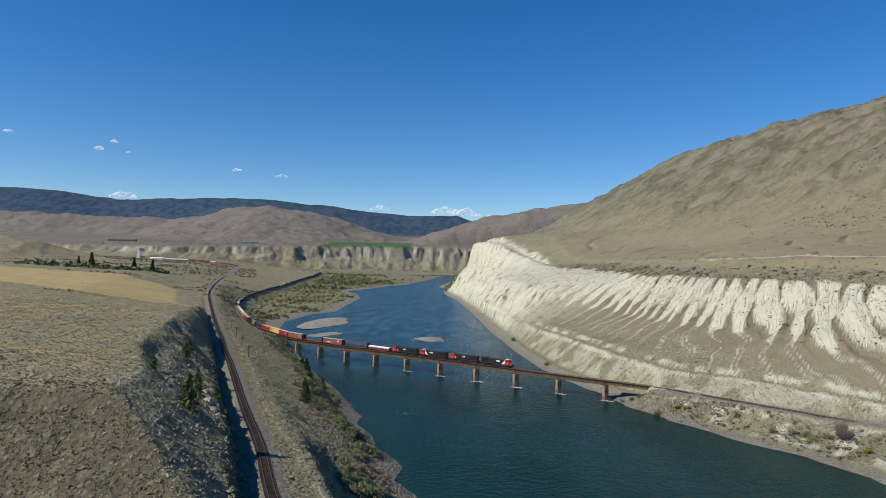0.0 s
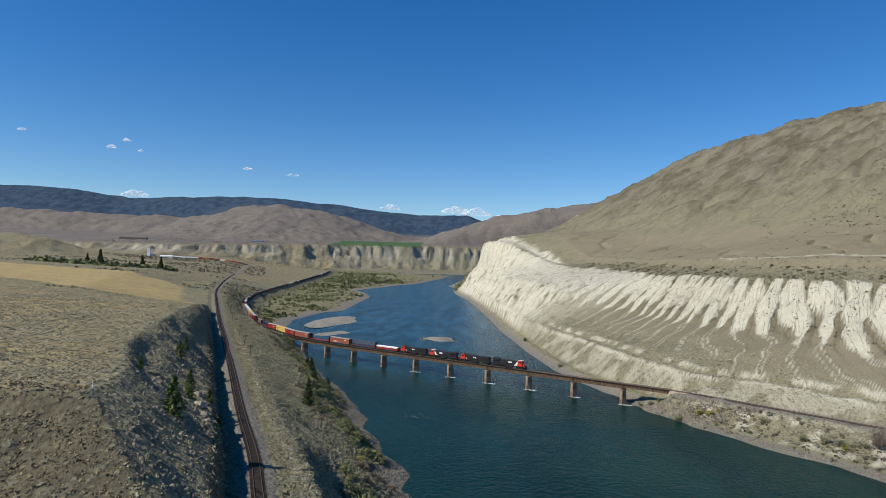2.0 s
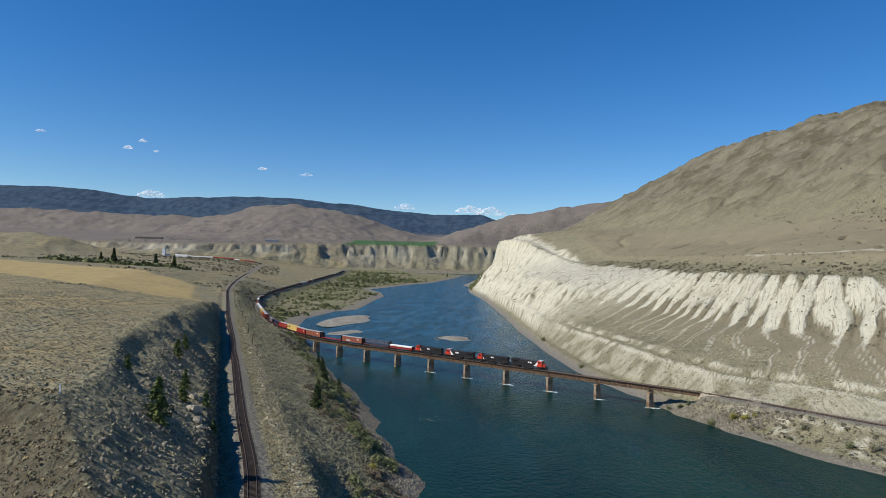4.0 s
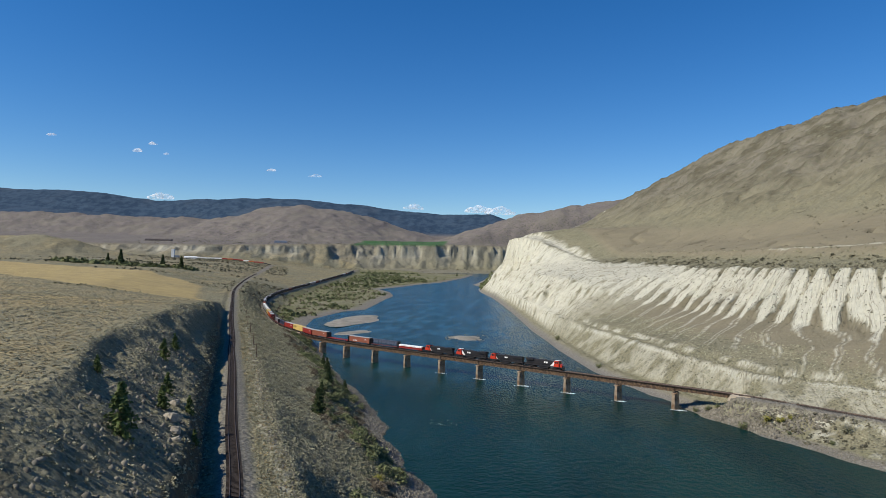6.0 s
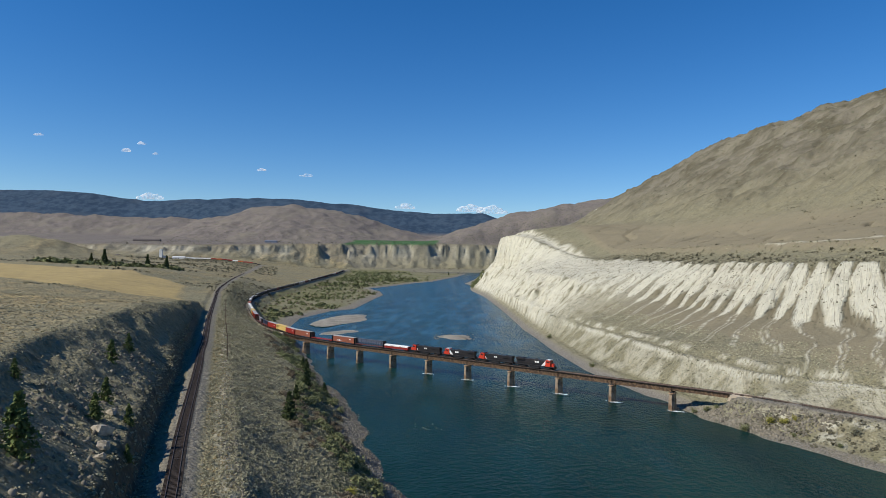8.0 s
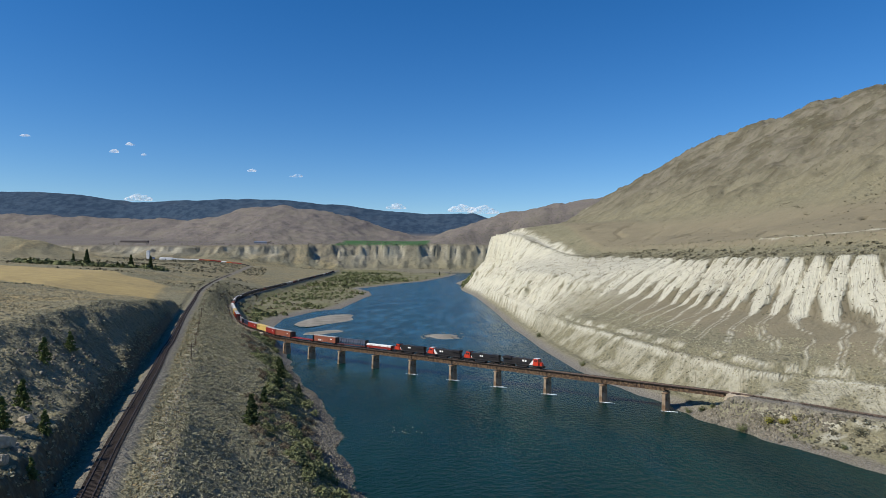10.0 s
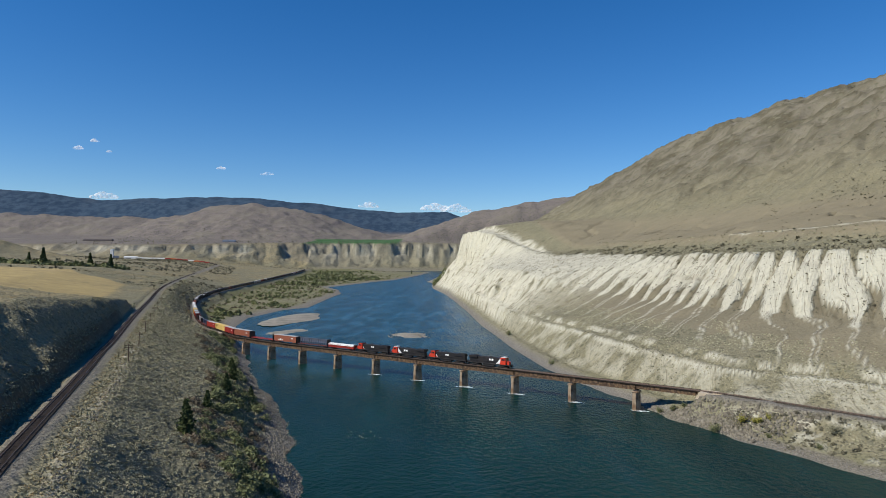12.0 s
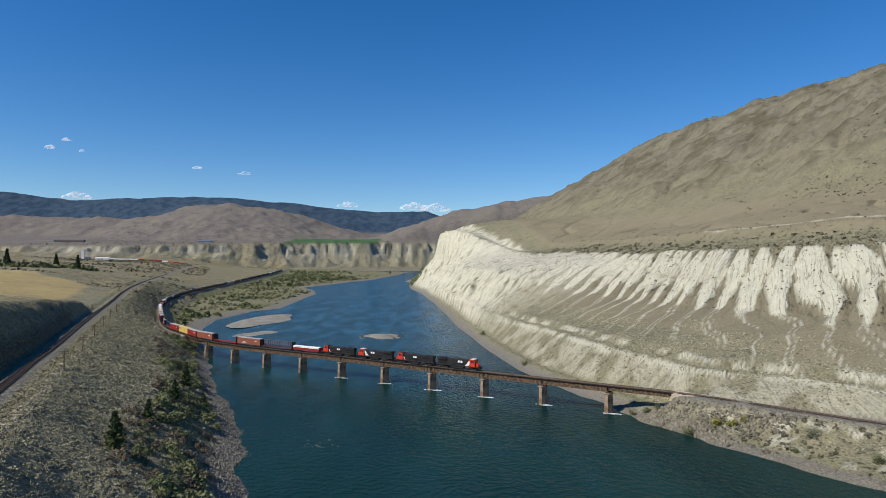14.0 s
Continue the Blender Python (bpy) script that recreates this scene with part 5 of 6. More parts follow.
def quads_mesh(name, centre, u, v, material_):
    """Four-cornered leaves: centres with two half-edges each."""
    k = len(centre)
    co = np.stack([centre - u - v, centre + u - v * 0.6, centre + u * 0.7 + v, centre - u * 0.8 + v * 0.9], 1).reshape(-1, 3)
    me = bpy.data.meshes.new(name)
    me.vertices.add(k * 4)
    me.vertices.foreach_set("co", co.astype(np.float32).ravel())
    me.loops.add(k * 4)
    me.loops.foreach_set("vertex_index", np.arange(k * 4, dtype=np.int32))
    me.polygons.add(k)
    me.polygons.foreach_set("loop_start", np.arange(0, k * 4, 4, dtype=np.int32))
    me.update(calc_edges=True)
    me.materials.append(material_)
    return me


def turns(k):
    a = rng.normal(size=(k, 3))
    a /= np.linalg.norm(a, axis=1)[:, None]
    b = np.cross(a, rng.normal(size=(k, 3)))
    b /= np.linalg.norm(b, axis=1)[:, None]
    return a, b


def clumps(name, x, y, z, size, leaves, leaf, material_, flat=0.7):
    """Low bushes: each a loose dome of leaves."""
    k = len(x) * leaves
    sz = np.repeat(size, leaves)
    d = rng.normal(size=(k, 3))
    d /= np.linalg.norm(d, axis=1)[:, None]
    d[:, 2] = np.abs(d[:, 2])
    rad = sz * rng.uniform(0.78 if leaves <= 20 else 0.45, 1.0, k)
    c = np.stack([np.repeat(x, leaves), np.repeat(y, leaves), np.repeat(z, leaves)], -1) + d * rad[:, None] * np.array([1, 1, flat])
    out = d * 0.6 + rng.normal(size=(k, 3)) * 0.55 + np.array([0, 0, 0.4])
    out /= np.linalg.norm(out, axis=1)[:, None]
    a = np.cross(out, rng.normal(size=(k, 3)))
    a /= np.linalg.norm(a, axis=1)[:, None]
    b = np.cross(out, a)
    h = (sz * leaf * rng.uniform(0.7, 1.3, k))[:, None]
    return quads_mesh(name, c, a * h, b * h, material_)


ring = lambda r, z, turn: [(r * math.cos(2 * math.pi * (i + turn) / 5), r * math.sin(2 * math.pi * (i + turn) / 5), z) for i in range(5)]
CUSHION = np.array(ring(0.85, -0.45, 0.0) + ring(0.85, 0.4, 0.5) + [(0, 0, 1.0)])
CUSHION_FACES = np.array([f for i in range(5) for f in ((i, (i + 1) % 5, 5 + i), ((i + 1) % 5, 5 + (i + 1) % 5, 5 + i), (5 + i, 5 + (i + 1) % 5, 10))])


def domes(name, x, y, z, size, material_, flat=0.75):
    """Low rounded brush: many small uneven cushions."""
    base, tri = CUSHION, CUSHION_FACES
    k, n = len(x), len(base)
    a = rng.uniform(0, 2 * np.pi, k)
    turned = np.stack([base[None, :, 0] * np.cos(a)[:, None] - base[None, :, 1] * np.sin(a)[:, None], base[None, :, 0] * np.sin(a)[:, None] + base[None, :, 1] * np.cos(a)[:, None], np.repeat(base[None, :, 2], k, 0)], -1)
    co = turned * rng.uniform(0.5, 1.35, (k, n, 1)) * (size[:, None] * rng.uniform(0.75, 1.3, (k, 3)))[:, None, :] * np.array([1, 1, flat]) + np.stack([x, y, z + size * 0.15], -1)[:, None, :]
    me = bpy.data.meshes.new(name)
    f = (tri[None] + n * np.arange(k)[:, None, None]).reshape(-1, 3)
    me.vertices.add(k * n)
    me.vertices.foreach_set("co", co.astype(np.float32).ravel())
    me.loops.add(f.size)
    me.loops.foreach_set("vertex_index", f.astype(np.int32).ravel())
    me.polygons.add(len(f))
    me.polygons.foreach_set("loop_start", np.arange(0, f.size, 3, dtype=np.int32))
    me.update(calc_edges=True)
    me.materials.append(material_)
    return me


def scatter(count, x0, x1, y0, y1):
    """Random places between two lines in plan."""
    y = rng.uniform(y0, y1, count)
    t = rng.uniform(0, 1, count)
    return x0(y) + (x1(y) - x0(y)) * t, y


def brush(name, count, x0, x1, y0, y1, size, leaves, leaf, material_, label, keep=None, flat=0.7):
    x, y = scatter(count, x0, x1, y0, y1)
    z, a, b = heights(x, y)[:3]
    ok = z - valley(y) > 0.5
    if keep is not None:
        ok &= keep(x, y, z, a, b)
    x, y, z = x[ok], y[ok], z[ok]
    s = rng.uniform(size[0], size[1], len(x)) * rng.uniform(0.7, 1.2, len(x))
    ob = new(name, clumps(name, x, y, z - 0.05, s, leaves, leaf, material_, flat) if leaves else domes(name, x, y, z - 0.05, s, material_, flat))
    return tagged(ob, label, "shrubs", kind="stuff")


def off_rails(x, y, z, a, b):
    return b[0] < 0.3


patchy = lambda x, y, size, seed, low: fbm(x, y, size, 3, seed) > low
unmown = lambda x, y: (y < FIELD_NEAR(x) - 3) | (y > FIELD_FAR(x) + 4)
brush("sagebrush", 13000, lambda y: TRACK_X(y) + 4.5, lambda y: BANK_L(y) - 9, 110, 260, (0.22, 0.55), 11, 0.27, SAGE_LEAF, "grey-green sagebrush covering the slope above the river", off_rails)
brush("sagebrush", 12000, lambda y: TRACK_X(y) + 4.5, lambda y: BANK_L(y) - 9, 260, 470, (0.25, 0.6), 6, 0.38, SAGE_LEAF, "grey-green sagebrush on the upstream slope", off_rails)
brush("sagebrush", 2600, lambda y: TRACK_X(y) + 4.0, lambda y: TRACK_X(y) + 10, 100, 420, (0.15, 0.40), 8, 0.30, TUFT_LEAF, "yellowish low brush along the track", off_rails)
brush("sagebrush", 6000, lambda y: RIM_X(y) - 2, lambda y: TRACK_X(y) - 8, 85, 430, (0.14, 0.42), 8, 0.33, SAGE_LEAF, "grey sagebrush on the shaded cutting", off_rails)
brush("sagebrush", 1100, lambda y: TRACK_X(y) - 9, lambda y: TRACK_X(y) - 3.4, 95, 330, (0.25, 0.6), 12, 0.28, SAGE_LEAF, "grey brush filling the ditch beside the track")
brush("dry_brush", 10000, lambda y: RIM_X(y) - 90, lambda y: RIM_X(y) - 1, 66, 116, (0.14, 0.45), 7, 0.32, BROWN_BRUSH, "brown dry brush on the bare scarp")
brush("dry_grass", 12000, lambda y: RIM_X(y) - 0.5 * y - 10, lambda y: RIM_X(y) - 1, 45, 330, (0.15, 0.42), 7, 0.32, TUFT_LEAF, "straw-coloured bunchgrass on the terrace", lambda x, y, z, a, b: patchy(x, y, 30, 201, -0.35), 0.5)
brush("sagebrush", 6500, lambda y: RIM_X(y) - 0.62 * y - 20, lambda y: RIM_X(y) - 1, 45, 430, (0.2, 0.45), 8, 0.32, SAGE_LEAF, "scattered grey sagebrush on the terrace", lambda x, y, z, a, b: patchy(x, y, 24, 207, 0.0), 0.6)
brush("sagebrush", 7000, lambda y: BANK_R(y) + 14, lambda y: BANK_R(y) + 90, 215, 620, (0.2, 0.5), 0, 0, SHRUB_LEAF, "dark sagebrush dotted over the foot of the alluvial fans", lambda x, y, z, a, b: (b[0] < 0.3) & patchy(x, y, 26, 211, -0.05) & (x - BANK_R(y) < 60 + 8 * lattice(y / 17, y * 0, 5)))
brush("sagebrush", 13000, lambda y: BANK_R(y) + 12, lambda y: BANK_R(y) + 84, 215, 600, (0.22, 0.5), 0, 0, SAGE_LEAF, "grey sagebrush on the railway bench", lambda x, y, z, a, b: (b[0] < 0.3) & patchy(x, y, 18, 213, -0.15) & (x - BANK_R(y) < 64 + 9 * lattice(y / 14, y * 0, 6)))
brush("lip_shrubs", 1500, lambda y: BANK_R(y) + 108, lambda y: BANK_R(y) + 152, 230, 900, (0.5, 1.3), 9, 0.45, SHRUB_LEAF, "dark shrubs along the lip of the silt cliff", lambda x, y, z, a, b: patchy(x, y, 12, 217, -0.1) & (a[0] < 0.6), 0.9)
brush("lip_shrubs", 1300, lambda y: BANK_R(y) + 115, lambda y: BANK_R(y) + 165, 230, 900, (0.4, 0.9), 7, 0.45, SAGE_LEAF, "grey brush above the lip of the silt cliff", None, 0.8)
brush("gully_shrubs", 26000, lambda y: BANK_R(y) + 40, lambda y: BANK_R(y) + 138, 230, 1000, (0.22, 0.62), 0, 0, SHRUB_LEAF, "small dark shrubs in the gullies of the silt cliff", lambda x, y, z, a, b: ((a[0] < 0.5) & (x - BANK_R(y) > 84 - 60 * step(500, 680, y)) & (rng.uniform(size=len(x)) < 0.5)) | (rng.uniform(size=len(x)) < 0.22) & (x - BANK_R(y) > 84 - 60 * step(500, 680, y)))
brush("terrace_shrubs", 24000, lambda y: BANK_R(y) + 150, lambda y: BANK_R(y) + 520, 260, 1300, (0.4, 1.0), 4, 0.55, SHRUB_LEAF, "dark shrubs in the folds of the upper terrace", lambda x, y, z, a, b: ((draw(y, x - BANK_R(y)) < 0.028) & (fbm(x, y, 60, 2, 219) > -0.25)) | (rng.uniform(size=len(x)) < 0.035))
brush("mountain_shrubs", 21000, lambda y: BANK_R(y) + 330, lambda y: BANK_R(y) + 900, 500, 2000, (0.6, 1.15), 3, 0.6, SHRUB_LEAF, "dark scrub scattered on the dry mountainside", lambda x, y, z, a, b: (z > 110) & patchy(x, y, 70, 223, -0.02))
brush("bank_bushes", 700, lambda y: BANK_L(y) - 25, lambda y: BANK_L(y) - 8, 150, 500, (1.0, 2.8), 190, 0.09, WILLOW_LEAF, "green willow bushes along the river bank", lambda x, y, z, a, b: patchy(x, y, 22, 227, -0.12), 1.1)
brush("bank_bushes", 620, lambda y: BANK_L(y) - 29, lambda y: BANK_L(y) - 8, 150, 480, (0.8, 2.0), 190, 0.09, RUSSET_LEAF, "russet autumn bushes along the river bank", lambda x, y, z, a, b: patchy(x, y, 20, 229, -0.1), 0.9)
brush("flood_plain_bushes", 850, lambda y: RAIL_X(y) + 14, lambda y: BANK_L(y) - 16, 520, 2000, (1.2, 3.4), 44, 0.24, WILLOW_LEAF, "green willow thickets on the low river flat", lambda x, y, z, a, b: patchy(x, y, 70, 231, -0.08) & (x < BANK_L(y) - 14), 1.0)
brush("flood_plain_bushes", 800, lambda y: RAIL_X(y) + 12, lambda y: BANK_L(y) - 16, 520, 1900, (0.8, 2.0), 14, 0.4, RUSSET_LEAF, "brownish brush on the low river flat", lambda x, y, z, a, b: patchy(x, y, 50, 233, -0.1) & (x < BANK_L(y) - 14), 0.8)
brush("flood_plain_trees", 900, lambda y: RAIL_X(y) + 20, lambda y: np.minimum(BANK_L(y) - 30, RAIL_X(y) + 230), 1350, 2350, (2.5, 5.5), 40, 0.3, WILLOW_LEAF, "tall green cottonwoods and willows at the bend", lambda x, y, z, a, b: patchy(x, y, 90, 251, -0.15), 1.2)
brush("flood_plain_trees", 200, lambda y: RAIL_X(y) + 22, lambda y: BANK_L(y) - 8, 700, 1250, (1.8, 4.0), 40, 0.3, WILLOW_LEAF, "green willow thicket on the low river flat", lambda x, y, z, a, b: patchy(x, y, 60, 253, 0.02), 1.2)
brush("slope_brush", 4200, lambda y: TRACK_X(y) + 6, lambda y: RAIL_X(y) - 6, 470, 1000, (0.4, 1.0), 6, 0.45, SAGE_LEAF, "grey brush between the two railway lines", off_rails)
brush("valley_brush", 6500, lambda y: TRACK_X(y) - 700, lambda y: TRACK_X(y) + 60, 700, 2200, (1.0, 2.6), 5, 0.55, SHRUB_LEAF, "dark brush dotted over the far valley floor", lambda x, y, z, a, b: patchy(x, y, 120, 237, -0.12) & (b[0] < 0.3) & (z - valley(y) < 52) & unmown(x, y))


brush("valley_brush", 2600, lambda y: TRACK_X(y) - 130, lambda y: TRACK_X(y) - 5, 440, 1000, (0.4, 1.1), 7, 0.45, SAGE_LEAF, "grey brush on the flat beside the track", lambda x, y, z, a, b: (b[0] < 0.3) & patchy(x, y, 25, 239, -0.2) & unmown(x, y))


brush("bluff_shrubs", 4500, lambda y: 0 * y - 1400, lambda y: 0 * y + 700, 2350, 3060, (1.0, 2.8), 3, 0.6, SHRUB_LEAF, "dark scrub in the gullies of the far bluffs", lambda x, y, z, a, b: (z > 14) & patchy(x, y, 45, 241, -0.05))


brush("beach_shrubs", 700, lambda y: BANK_R(y) + 4, lambda y: SHORE_RAIL(y) - 5, 212, 330, (0.4, 1.1), 16, 0.3, SHRUB_LEAF, "dark green-brown shrubs among the stones of the bank", lambda x, y, z, a, b: patchy(x, y, 9, 243, -0.05))


def stones(name, count, x0, x1, y0, y1, size, label, level=None):
    """Angular boulders lying close together."""
    x, y = scatter(count, x0, x1, y0, y1)
    z = heights(x, y)[0] if level is None else level + 0 * x
    ok = z > -0.35
    x, y, z = x[ok], y[ok], z[ok]
    base, tri = CUSHION, CUSHION_FACES
    k, n = len(x), len(base)
    s = rng.uniform(size[0], size[1], k) ** 1.0
    shape = base[None] * rng.uniform(0.6, 1.25, (k, n, 1)) * (s[:, None] * rng.uniform(0.6, 1.2, (k, 3)))[:, None, :]
    co = shape + np.stack([x, y, z + s * 0.12], -1)[:, None, :]
    me = bpy.data.meshes.new(name)
    f = (tri[None] + n * np.arange(k)[:, None, None]).reshape(-1, 3)
    me.vertices.add(k * n)
    me.vertices.foreach_set("co", co.astype(np.float32).ravel())
    me.loops.add(f.size)
    me.loops.foreach_set("vertex_index", f.astype(np.int32).ravel())
    me.polygons.add(len(f))
    me.polygons.foreach_set("loop_start", np.arange(0, f.size, 3, dtype=np.int32))
    me.update(calc_edges=True)
    me.materials.append(BOULDER)
    return tagged(new(name, me), label, "stones", kind="stuff")


stones("shore_boulders", 6500, lambda y: BANK_L(y) - 9, lambda y: BANK_L(y) + 1.2, 160, 420, (0.12, 0.42), "grey angular boulders along the river's edge")
stones("shore_boulders", 4200, lambda y: BANK_R(y) - 0.6, lambda y: BANK_R(y) + 6, 215, 345, (0.09, 0.28), "pale riprap stones on the far river bank")
stones("shore_boulders", 1500, lambda y: BANK_R(y) + 0.5, lambda y: SHORE_RAIL(y) - 4, 284, 322, (0.22, 0.8), "grey riprap tumbled below the abutment")
stones("cut_rocks", 500, lambda y: TRACK_X(y) - 22, lambda y: TRACK_X(y) - 9, 95, 230, (0.15, 0.6), "pale rocks weathering out of the cutting")
stones("slope_rocks", 900, lambda y: TRACK_X(y) + 7, lambda y: TRACK_X(y) + 11, 110, 330, (0.10, 0.35), "loose stones along the foot of the ballast")
stones("scarp_rocks", 250, lambda y: RIM_X(y) - 70, lambda y: RIM_X(y) - 1, 60, 110, (0.06, 0.22), "small stones on the bare scarp")
stones("river_rocks", 12, lambda y: 0 * y - 22, lambda y: 0 * y - 10, 288, 297, (0.2, 0.5), "dark rocks breaking the river's surface", 0.0)
stones("river_rocks", 150, lambda y: 0 * y - 30, lambda y: 0 * y + 6, 562, 604, (0.3, 0.8), "grey rocks round the stony islet", 0.1)


def pine(tall, label, needles, full=0.2, bare=0.08):
    """A conifer: tapered trunk, drooping limbs in whorls and sprays of needles."""
    ob = empty("pine_tree", pose(0, 0, 0), label, "tree", "pine trees")
    bm = bmesh.new()
    rod(bm, (0, 0, -0.5), (0.0, 0.05, tall * 0.55), tall * 0.022, tall * 0.013, 8)
    rod(bm, (0, 0.05, tall * 0.55), (0.05, 0, tall * 0.98), tall * 0.013, 0.02, 8)
    centre, uu, vv = [], [], []
    levels = int(tall * 2.2)
    for i in range(levels):
        k = i / (levels - 1)
        z = tall * (bare + (0.98 - bare) * k)
        reach = tall * full * (1 - k) ** 0.85 * (0.75 + 0.4 * rng.uniform()) + 0.12
        for j in range(6 if k < 0.8 else 4):
            a = rng.uniform(0, 2 * math.pi)
            r = reach * rng.uniform(0.65, 1.1)
            tip = np.array((math.cos(a) * r, math.sin(a) * r, z - r * rng.uniform(0.05, 0.35)))
            rod(bm, (0, 0, z), tuple(tip), 0.05, 0.015, 4)
            for t in np.linspace(0.25, 1.0, 6):
                c = np.array((0, 0, z)) * (1 - t) + tip * t
                d, e = turns(2)
                size = tall * 0.034 * (1.35 - 0.5 * t)
                for q in range(2):
                    centre.append(c + rng.normal(size=3) * size * 0.5)
                    uu.append(d[q] * size * 1.3)
                    vv.append(e[q] * size * 0.75)
    part("trunk", bm, BARK, ob)
    crown = new("crown", quads_mesh("crown", np.array(centre), np.array(uu), np.array(vv), needles))
    crown.parent = ob
    return ob


def bush(size, label, leaf_material, leaves=500, flat=1.0, name="bush", thin=False):
    """A shrub: several stems and a ragged dome of leaves."""
    ob = empty(name, pose(0, 0, 0), label, "bush", "bushes on the river banks")
    bm = bmesh.new()
    heads = []
    for i in range(7):
        a, r = rng.uniform(0, 2 * math.pi), size * rng.uniform(0.25, 0.75)
        top = (math.cos(a) * r, math.sin(a) * r, size * flat * rng.uniform(0.6, 1.25))
        rod(bm, (math.cos(a) * 0.1, math.sin(a) * 0.1, -0.3), top, 0.05, 0.015, 5)
        heads.append(top)
    part("stems", bm, BARK, ob)
    h = np.array(heads)[rng.integers(0, 7, leaves)]
    c = h * rng.uniform(0.45, 1.0, (leaves, 1)) + rng.normal(size=(leaves, 3)) * size * 0.22
    c[:, 2] = np.maximum(c[:, 2], 0.1)
    a, b = turns(leaves)
    a[:, 2] *= 0.5
    b[:, 2] *= 0.5
    if thin:
        b = np.stack([rng.normal(size=leaves) * 0.25, rng.normal(size=leaves) * 0.25, np.ones(leaves)], -1)
    leaf = new("twigs" if thin else "leaves", quads_mesh("leaves", c, a * size * (0.010 if thin else 0.075), b * size * (0.16 if thin else 0.055), leaf_material))
    leaf.parent = ob
    return ob


def plant(ob, x, y, sink=0.1, turn=0.0, grow=1.0):
    ob.matrix_world = pose(x, y, height(x, y) - sink, 0, 0, turn) @ Matrix.Scale(grow, 4)
    return ob


def again(ob, x, y, turn, grow):
    c = copy_thing(ob, pose(0, 0, 0))
    return plant(c, x, y, 0.1, turn, grow)


cut_pine = plant(pine(7.0, "young sunlit pine on the shaded cutting", SUNLIT_PINE, 0.40, 0.02), -51.5, 127.5)
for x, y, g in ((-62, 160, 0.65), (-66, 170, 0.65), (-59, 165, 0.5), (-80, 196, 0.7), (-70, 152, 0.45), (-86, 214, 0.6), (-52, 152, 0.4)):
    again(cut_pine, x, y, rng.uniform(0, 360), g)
bank_pine = plant(pine(8.5, "dark young fir on the sagebrush slope by the river", PINE_NEEDLE, 0.36, 0.03), -50, 232)
for x, y, g in ((-58, 268, 0.75), (-63, 300, 0.8), (-72, 335, 0.9), (-78, 352, 0.8), (-60, 318, 0.7)):
    again(bank_pine, x, y, rng.uniform(0, 360), g)
field_pine = plant(pine(24.0, "tall dark pine beside the hay field", PINE_NEEDLE, 0.24, 0.05), -584, 1050)
for x, y, g in ((-608, 1054, 0.72), (-513, 1048, 0.85), (-484, 1052, 0.82), (-530, 1040, 0.4), (-650, 1060, 0.35), (-78, 2230, 0.5)):
    again(field_pine, x, y, rng.uniform(0, 360), g)
green_bush = plant(bush(2.2, "green willow bush on the stony bank", WILLOW_LEAF, 700), 101, 299)
for x, y, g in ((134, 258, 0.9), (112, 285, 0.5), (121, 273, 0.55), (160, 226, 1.0), (96, 323, 0.8), (92, 326, 0.7), (99, 320, 0.6), (70, 432, 1.0), (61, 560, 1.2)):
    again(green_bush, x, y, rng.uniform(0, 360), g)
gold_bush = plant(bush(2.4, "yellow-green bush among the riprap", YELLOW_LEAF, 700, 0.8), 110, 297)
for x, y, g in ((113, 294, 0.9), (116, 293, 0.7), (143, 247, 0.8), (155, 232, 0.9)):
    again(gold_bush, x, y, rng.uniform(0, 360), g)
sage_bush = plant(bush(2.6, "grey-green saltbush on the sandy bank", SAGE_LEAF, 700, 0.8), 128, 277)
for x, y, g in ((140, 254, 1.1), (143, 250, 1.0), (149, 246, 1.0)):
    again(sage_bush, x, y, rng.uniform(0, 360), g)
plant(bush(3.6, "tall bare leafless shrub above the beach", TWIG, 2600, 1.7, "bare_shrub", True), 153, 243)
near_bush = plant(bush(1.8, "rounded olive bush at the foot of the slope", YELLOW_LEAF, 600, 0.9), -27, 203)

# thicket along the hay field and at the river bend
brush("field_hedge", 1100, lambda y: TRACK_X(y) - 330, lambda y: TRACK_X(y) - 85, 980, 1110, (2.4, 6.0), 30, 0.34, WILLOW_LEAF, "olive hedge and saplings behind the hay field", lambda x, y, z, a, b: np.abs(y - 1045 - 12 * np.sin(x / 40)) < 16, 1.2)
brush("point_thicket", 120, lambda y: BANK_R(y) + 4, lambda y: BANK_R(y) + 26, 1340, 1440, (2.0, 4.0), 26, 0.34, WILLOW_LEAF, "green thicket at the foot of the silt headland", None, 1.1)


def marker_post(x, y):
    ob = empty("marker_post", pose(x, y, height(x, y), 0, 0, 15), "short white survey post on the terrace edge", "post")
    bm = bmesh.new()
    box(bm, -0.09, 0.09, -0.05, 0.05, -0.4, 1.25, 0.01)
    part("post", bm, WHITE, ob)
    bm = bmesh.new()
    box(bm, -0.1, 0.1, -0.06, 0.06, 1.25, 1.32, 0.01)
    part("cap", bm, WHITE, ob)


marker_post(-58.5, 113)


